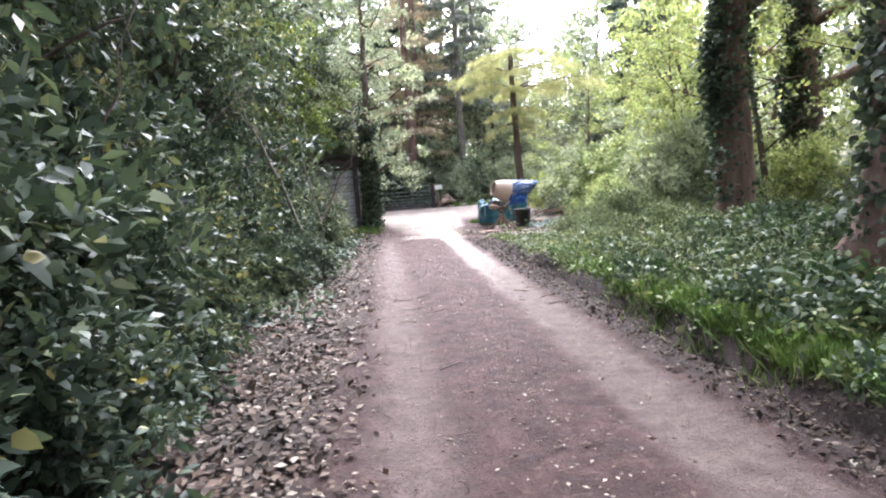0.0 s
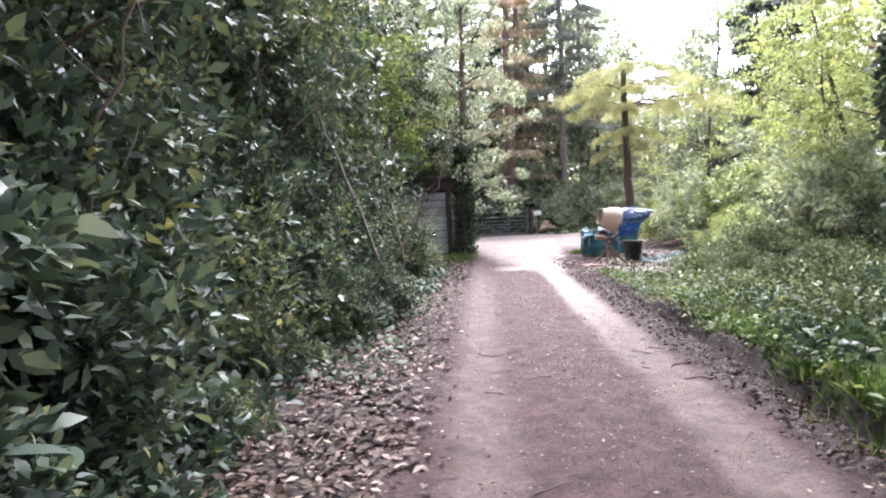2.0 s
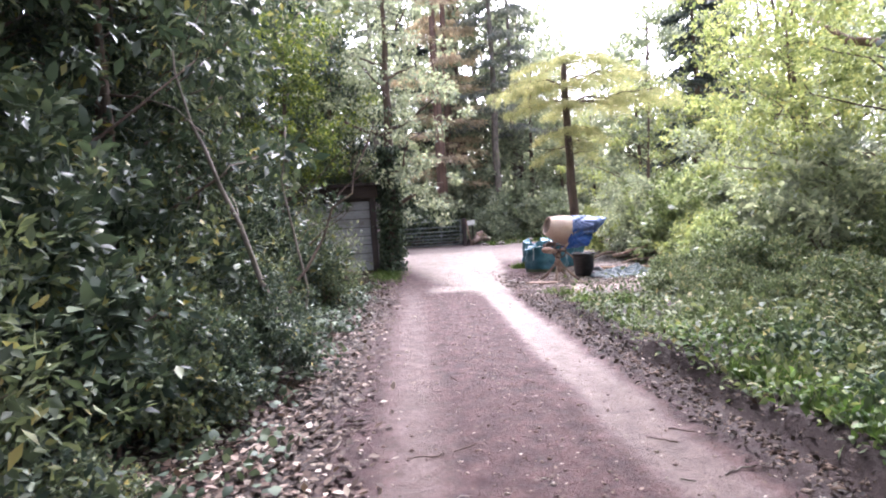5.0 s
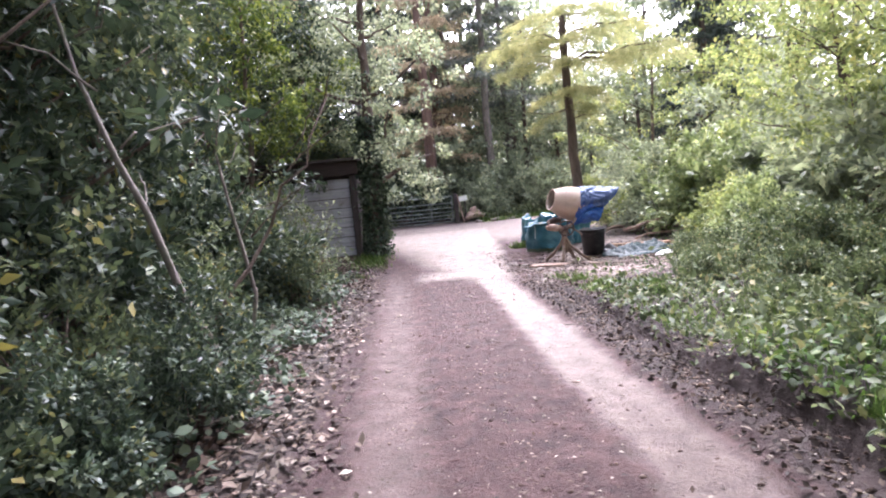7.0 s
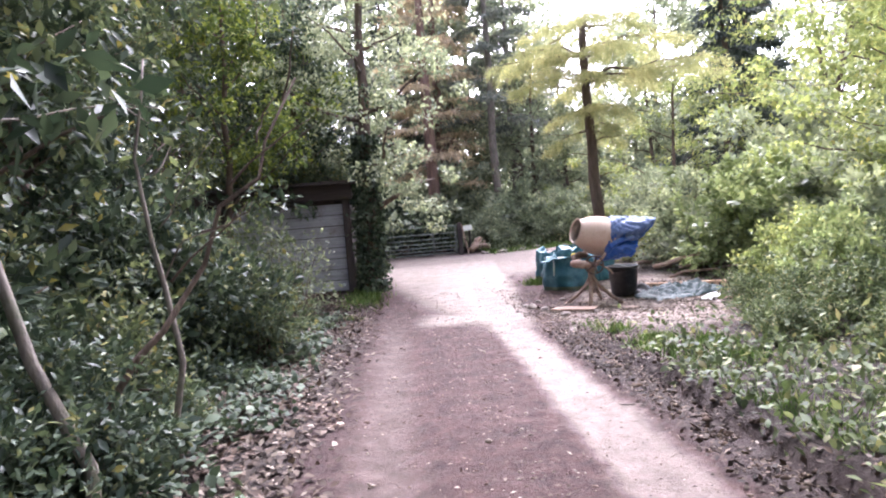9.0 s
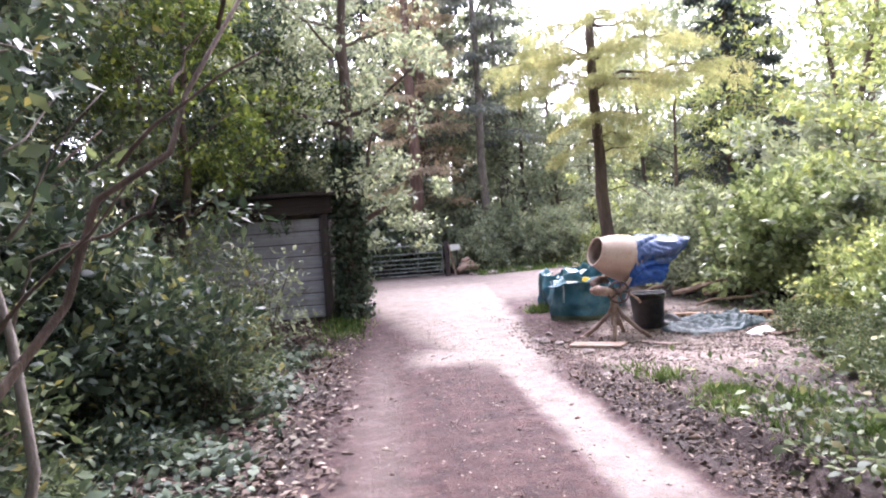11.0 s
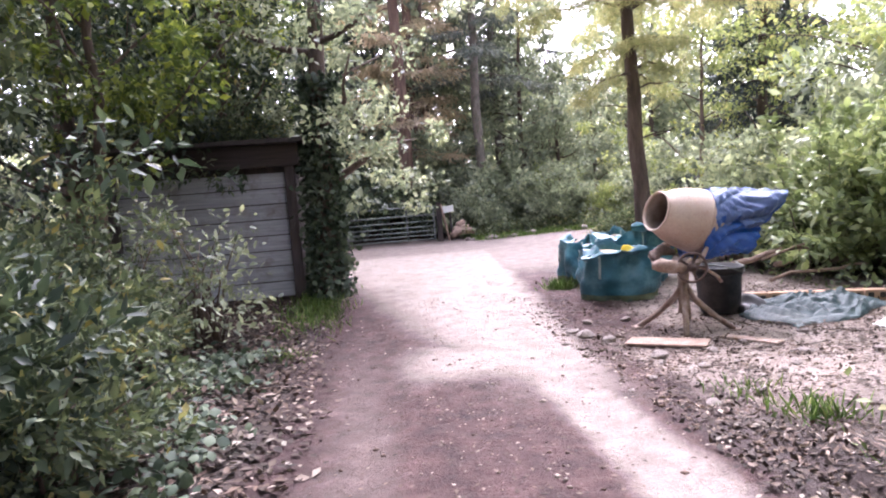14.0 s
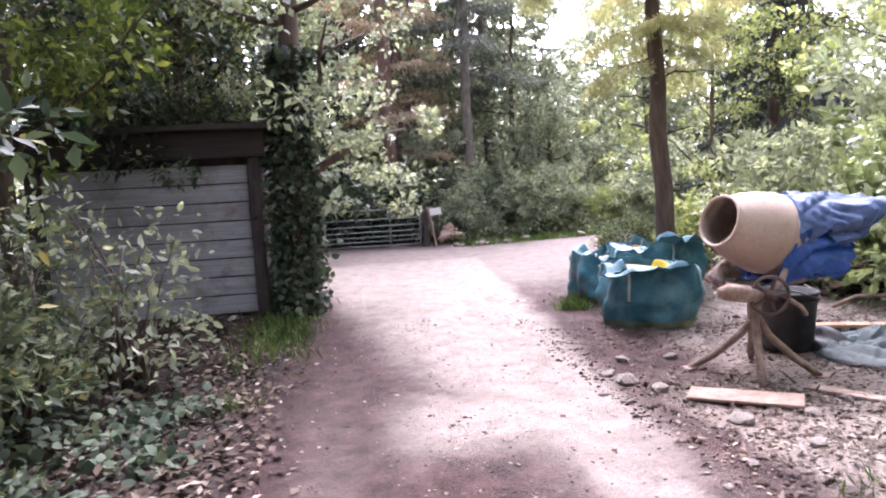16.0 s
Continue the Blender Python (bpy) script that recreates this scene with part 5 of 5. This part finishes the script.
part("yoke", tube([(-0.04, -0.14, 0.66), (-0.2, -0.1, 0.69), (-0.26, 0.08, 0.72), (-0.18, 0.3, 0.74), (0.1, 0.45, 0.86), (0.2, 0.45, 1.08)], [0.04, 0.045, 0.045, 0.045, 0.04, 0.035], 10, 0.06), CRUST, mixer, smooth=True)
part("yoke", tube([(-0.04, -0.14, 0.66), (0.06, -0.16, 0.7), (0.14, -0.12, 0.76), (0.2, -0.08, 0.82)], [0.04, 0.03, 0.025, 0.02], 10, 0.06), CRUST, mixer, smooth=True)
part("gear_guard", tube([(-0.3, -0.06, 0.7), (-0.28, 0.05, 0.78), (-0.16, 0.12, 0.82), (-0.04, 0.12, 0.78)], [0.025, 0.06, 0.06, 0.03], 8, 0.08), RUST, mixer, "rusty curved gear guard", True)
part("column", tube([(-0.04, -0.05, 0.67), (-0.05, -0.06, 0.3), (-0.05, -0.06, 0.2)], [0.055, 0.05, 0.06], 10, 0.05), CRUST, mixer, smooth=True)
for fx, fy in ((-0.18, -0.32), (-0.36, 0.32), (0.38, -0.2), (0.25, 0.42)):
    lg = part("leg", tube([(-0.05, -0.08, 0.5), (fx * 0.22 - 0.04, fy * 0.22 - 0.05, 0.33), (fx * 0.62 - 0.01, fy * 0.62 - 0.02, 0.15), (fx, fy, 0.02)], [0.03, 0.03, 0.028, 0.025], 8, 0.08), CRUST, mixer, smooth=True)
    part("foot", box(fx, fy, 0.012, 0.11, 0.11, 0.024, 0.005), CRUST, lg)
part("tilt_handle", tube([(0.06, -0.22, 0.66), (0.2, -0.24, 0.56), (0.24, -0.24, 0.5)], [0.016, 0.016, 0.018], 8), CRUST, mixer, smooth=True)
part("motor_housing", box(0.5, 0.12, 0.95, 0.3, 0.36, 0.34, 0.04), RUST, mixer)


def sheet(fn, nu, nv, thick=0.0):
    V = [fn(i / nu, j / nv) for j in range(nv + 1) for i in range(nu + 1)]
    F = [(j * (nu + 1) + i, j * (nu + 1) + i + 1, (j + 1) * (nu + 1) + i + 1, (j + 1) * (nu + 1) + i) for j in range(nv) for i in range(nu)]
    return np.array(V), F


def tarp_fn(u, v):
    """Bag-like wrap round the motor end: u round, v from the drum's waist to the pinched far end."""
    an = 2 * math.pi * u
    c, sn = math.cos(an), math.sin(an)
    far = min(v / 0.8, 1)
    end = 1 if v <= 0.8 else 1 - (v - 0.8) / 0.2
    p = 2 + 7 * far
    k = 1 / (abs(c) ** p + abs(sn) ** p) ** (1 / p)
    ry, rz = 0.325 - 0.03 * far, 0.325 + 0.02 * far - 0.09 * far * far
    cy, cz = 0.22 - 0.1 * far, 1.06 - 0.06 * far
    x = 0.24 + 0.09 * (1 - far) * sn + far * (0.5 + 0.2 * sn * end)
    broad = noise.noise(Vector((c * 1.2 + 4, sn * 1.2, v * 1.6))) * 0.09
    pleat = abs((an * 1.55 + v * 2.3 + 0.8 * noise.noise(Vector((c, sn, v * 2)))) % 1 - 0.5) * 2
    sharp = (pleat ** 0.7 - 0.6) * 0.13 * math.sin(math.pi * min(0.08 + far * 0.85, 1)) ** 0.7
    fine = (abs((an * 3.1 - v * 5.2 + noise.noise(Vector((c * 2, sn * 2, v * 3 + 5)))) % 1 - 0.5) - 0.25) * 0.075
    tiny = abs(noise.noise(Vector((c * 6, sn * 6, v * 9 + 3)))) * 0.025
    fold = (broad + sharp + fine + tiny) * (0.25 + 0.75 * v) * (0.5 + 0.5 * end)
    y, z = cy + c * (k * ry + fold), cz + sn * (k * rz + fold * 0.7)
    x += fold * 0.4 + (0.17 * far * (sn - 0.2) * end if sn > 0.2 else 0)
    if v < 0.3:  # ragged lower hem slung under the drum
        z -= 0.05 * (1 - v / 0.3) * max(-sn, 0) * (1 + math.sin(an * 5))
    if v > 0.8:
        y, z = y + (cy - y) * (1 - end), z + (cz + 0.04 - z) * (1 - end)
    return (x + 3.27, y + 16.9, z + MZ)


MZ = gz(3.3, 16.9) - 0.02
tp = tagged(part("blue_tarpaulin", sheet(tarp_fn, 110, 60), BLUE), "blue tarpaulin wrapped and tied round the mixer motor", "tarpaulin")
# sky sheen and dark fold bands of the tarpaulin, put into a colour
SKY_SHEEN = plain_mat("blue_tarpaulin_sky_sheen", [(0.3, (0.03, 0.065, 0.18)), (0.5, (0.085, 0.14, 0.3)), (0.75, (0.19, 0.26, 0.42))], 3.5, 0.38, 0.5, dirt_sheen=(0.03, 0.04, 0.075), bump_d=0.02)


def sheen_fn(u, v):
    """Added layer over the top of the wrap; its colour stands for sky sheen."""
    rag = 0.05 * noise.noise(Vector((v * 6, 2, 0))) + 0.02 * math.sin(v * 23)
    w = 0.02 + u * 0.62
    a0 = 0.02 + (0.47 + 0.05 * v + rag) * u
    p, q = Vector(tarp_fn((a0 - 0.02) % 1, 0.03 + 0.74 * v)), Vector((3.27 + 0.24 + 0.4 * v, 16.9 + 0.2, 1.06 + MZ))
    d = (p - q).normalized()
    ridge = 0.012 + 0.03 * max(0, math.sin((w * 9 + v * 4))) ** 2 + 0.018 * abs(noise.noise(Vector((u * 7, v * 9, 4))))
    return tuple(p + d * ridge)


part("weathered_flap", sheet(sheen_fn, 70, 40), SKY_SHEEN, tp, "added grey-blue layer that paints sky sheen on the top")
part("hem", tube([tuple(np.array(tarp_fn(t, 0.8))) for t in np.linspace(0, 1, 80)], [0.008] * 80, 5), BLUE, tp, smooth=True)


# ---- bulk bags, bucket, sheets ----
def bulk_bag(label, x, y, s, h, rz, seed, flaps=0.25, fill=0.8):
    rg = np.random.default_rng(seed)
    ph = rg.uniform(0, 6, 6)
    ob = thing("bulk_bag", label, "bulk bag", (x, y, gz(x, y)), "bulk bags", rz=rz)

    def wall(u, v, inset=0.0):
        an = 2 * math.pi * u
        c, sn = math.cos(an), math.sin(an)
        p = 4.2
        k = 1 / (abs(c) ** p + abs(sn) ** p) ** (1 / p)
        r = s / 2 * (0.96 + 0.09 * math.sin(math.pi * min(v, 1) * 0.9) - 0.03 * v - inset)
        fold = 0.03 * math.sin(an * 4 + ph[0] + v * 3) + 0.02 * math.sin(an * 9 + ph[1] - 5 * v) + 0.035 * noise.noise(Vector((c * 3 + ph[2], sn * 3, v * 5))) + 0.02 * abs(noise.noise(Vector((c * 7 + ph[3], sn * 7, v * 9))))
        z = h * v * (1 + 0.08 * math.sin(an * 2 + ph[3]) * v + 0.02 * math.sin(an * 7 + ph[4]) * v + 0.09 * noise.noise(Vector((c * 2.2, sn * 2.2, ph[4]))) * v)
        return (c * k * (r + fold), sn * k * (r + fold), z)

    part("wall", sheet(lambda u, v: wall(u, 0.14 + v * 0.86), 64, 16), TEAL, ob, smooth=True)
    part("base_band", sheet(lambda u, v: wall(u, v * 0.14), 64, 4), TEAL_DIRTY if seed % 2 else TEAL, ob, smooth=True)
    part("contents", sheet(lambda u, v: tuple(a1 * (1 - v) + b1 * v for a1, b1 in zip(wall(u, 0.9, 0.02), (0, 0, h * fill + 0.06))), 32, 6), SAND, ob, smooth=True)
    for k in range(4):
        a0 = (k + rg.uniform(-0.1, 0.1)) / 4

        def flap(u, v, a0=a0, k=k):
            b0 = wall(a0 + (u - 0.5) * 0.23, 1.0)
            outw = (0.10 + 0.09 * math.sin(k * 2.1 + ph[5])) * (1 if k % 2 else -1.6)
            ln = math.hypot(b0[0], b0[1])
            rise = flaps * (0.5 + 0.5 * math.sin(k * 1.9 + ph[0]))
            return (b0[0] * (1 + outw * v / max(ln, 0.1)), b0[1] * (1 + outw * v / max(ln, 0.1)), b0[2] + rise * v * (1 - 0.4 * v) + 0.1 * noise.noise(Vector((u * 3.5, v * 2, k * 5 + seed))) * v + 0.06 * noise.noise(Vector((u * 9, v * 3, k * 3 + seed))) * v - 0.02 * v)
        part("flap", sheet(flap, 14, 6), TEAL, ob, smooth=True)
    for k in range(4):
        a0 = (k + 0.5) / 4
        pts = [tuple(np.array(wall(a0 + 0.055, v)) * np.array([1.015, 1.015, 1])) for v in (0.5, 0.65, 0.8, 0.92, 1.0)]
        part("lifting_strap", tube(pts, [0.016] * 5, 6), STRAP, ob, smooth=True)
    return ob


bulk_bag("slumped teal bulk bag of sand with pale straps", 3.44, 18.92, 0.94, 0.62, -22, 3, 0.06, 0.85)
bulk_bag("small teal bulk bag on the lane edge", 3.5, 20.35, 0.68, 0.6, 10, 5, 0.12, 0.75)
bulk_bag("teal bulk bag with its flaps standing open", 4.1, 19.98, 0.9, 0.72, 20, 8, 0.15, 0.7)
sack = part("sack", sheet(lambda u, v: (3.56 + 0.2 * (u - 0.5) + 0.03 * math.sin(v * 9), 18.85 + 0.3 * (v - 0.5), gz(3.6, 18.9) + 0.58 + 0.12 * math.sin(math.pi * u) * math.sin(math.pi * v) + 0.02 * math.sin(u * 14 + v * 7)), 14, 14), YELLOW, smooth=True)
tagged(sack, "yellow plastic sack on top of the bulk bag", "sack")

bucket = thing("builders_bucket", "tall black plastic builder's bucket", "bucket", (3.96, 17.45, gz(3.96, 17.45)))
part("body", lathe([(0.005, 0.0), (0.195, 0.0), (0.205, 0.02), (0.245, 0.48), (0.26, 0.485), (0.265, 0.5), (0.255, 0.51), (0.24, 0.505), (0.19, 0.03), (0.005, 0.025)], 36), BLACK, bucket, smooth=True)
part("rib", lathe([(0.242, 0.42), (0.252, 0.422), (0.253, 0.435), (0.244, 0.437)], 36), BLACK, bucket, smooth=True)
part("handle", tube([(0.26 * math.cos(t), 0.26 * math.sin(t), 0.5 + 0.05 * math.sin(t * 2)) for t in np.linspace(-2.8, 0.3, 12)], [0.007] * 12, 6), GALV, bucket, "wire handle", True)

bag_k = sheet(lambda u, v: (4.05 + 0.42 * u, 17.15 + 0.45 * v, gz(4.2, 17.3) + 0.005 + 0.15 * (math.sin(math.pi * u) * math.sin(math.pi * v)) ** 0.5 * (1 + 0.25 * math.sin(u * 11 + v * 5))), 20, 20)
tagged(part("rubble_sack", bag_k, BLACK, smooth=True), "crumpled black rubble sack lying on the soil", "sack")


def ground_sheet(u, v):
    x = 4.05 + 1.35 * u + 0.08 * math.sin(v * 7)
    y = 16.35 + 0.35 * u + 1.0 * v + 0.07 * math.sin(u * 9)
    lump = math.sin(math.pi * u) ** 0.6 * math.sin(math.pi * v) ** 0.6
    z = gz(x, y) + 0.012 + lump * (0.13 + 0.09 * noise.noise(Vector((u * 5, v * 4, 1))) + 0.07 * abs(noise.noise(Vector((u * 11, v * 9, 5)))) - 0.05 * abs(noise.noise(Vector((u * 7, v * 13, 9)))))
    return (x, y, max(z, gz(x, y) + 0.008))


tagged(part("plastic_sheet", sheet(ground_sheet, 90, 64), GREEN_SHEET), "crumpled grey-green plastic sheet over a low heap", "plastic sheet")
tagged(part("white_sack", sheet(lambda u, v: (4.65 + 0.35 * u, 15.95 + 0.25 * v, gz(4.8, 16.1) + 0.006 + 0.08 * (math.sin(math.pi * u) * math.sin(math.pi * v)) ** 0.7 * (1 + 0.3 * math.sin(u * 13 + v * 9))), 18, 14), WHITE_PLASTIC, smooth=True), "crumpled white plastic sack", "sack")
for k, (x, y, rz, L, w) in enumerate(((2.78, 16.35, -40, 0.7, 0.24), (3.5, 16.22, -65, 0.55, 0.11), (5.05, 15.9, 8, 0.5, 0.16))):
    tagged(part("plank", box(0, 0, 0, L, w, 0.02, 0.005), LOG if k != 1 else CRUST), "short muddy plank lying on the soil", "plank", "planks").matrix_basis = pose(x, y, gz(x, y) + 0.03, 2, -2, rz)

stack = thing("block_row", "row of hollow orange clay blocks on the ground", "blocks", (4.36, 17.6, gz(4.9, 17.4)), rz=-22)
for k in range(6):
    bl = part("block", box(0.115 + 0.232 * k, 0, 0.058, 0.222, 0.12, 0.115, 0.006), BRICK, stack)
    for j in range(2):
        # thin dark slip painting the shade inside a hollow cell; the block is solid
        part("cell", box(0.06 + 0.232 * k + 0.11 * j, -0.0615, 0.06, 0.055, 0.006, 0.055, 0), DARK_WOOD, bl)

# dead branches heaped behind the bags
for k in range(16):
    x, y = rg.uniform(5.0, 6.6), rg.uniform(18.2, 21.0)
    an, L = rg.uniform(-0.5, 0.6), rg.uniform(0.8, 1.9)
    p0 = Vector((x, y, gz(x, y) + rg.uniform(0.03, 0.3)))
    p1 = p0 + Vector((math.cos(an) * L, math.sin(an) * L, rg.uniform(-0.1, 0.25)))
    p1.z = max(p1.z, gz(p1.x, p1.y) + 0.03)
    r0 = rg.uniform(0.015, 0.05)
    tagged(part("dead_branch", tube(limb_path(p0, p1, rg, 0.05), [r0, r0 * 0.95, r0 * 0.9, r0 * 0.8, r0 * 0.65, r0 * 0.4], 7, 0.08, k), LOG if k % 2 else BARK, smooth=True), "dead branch in a brushwood heap", "branch", "brushwood heap")
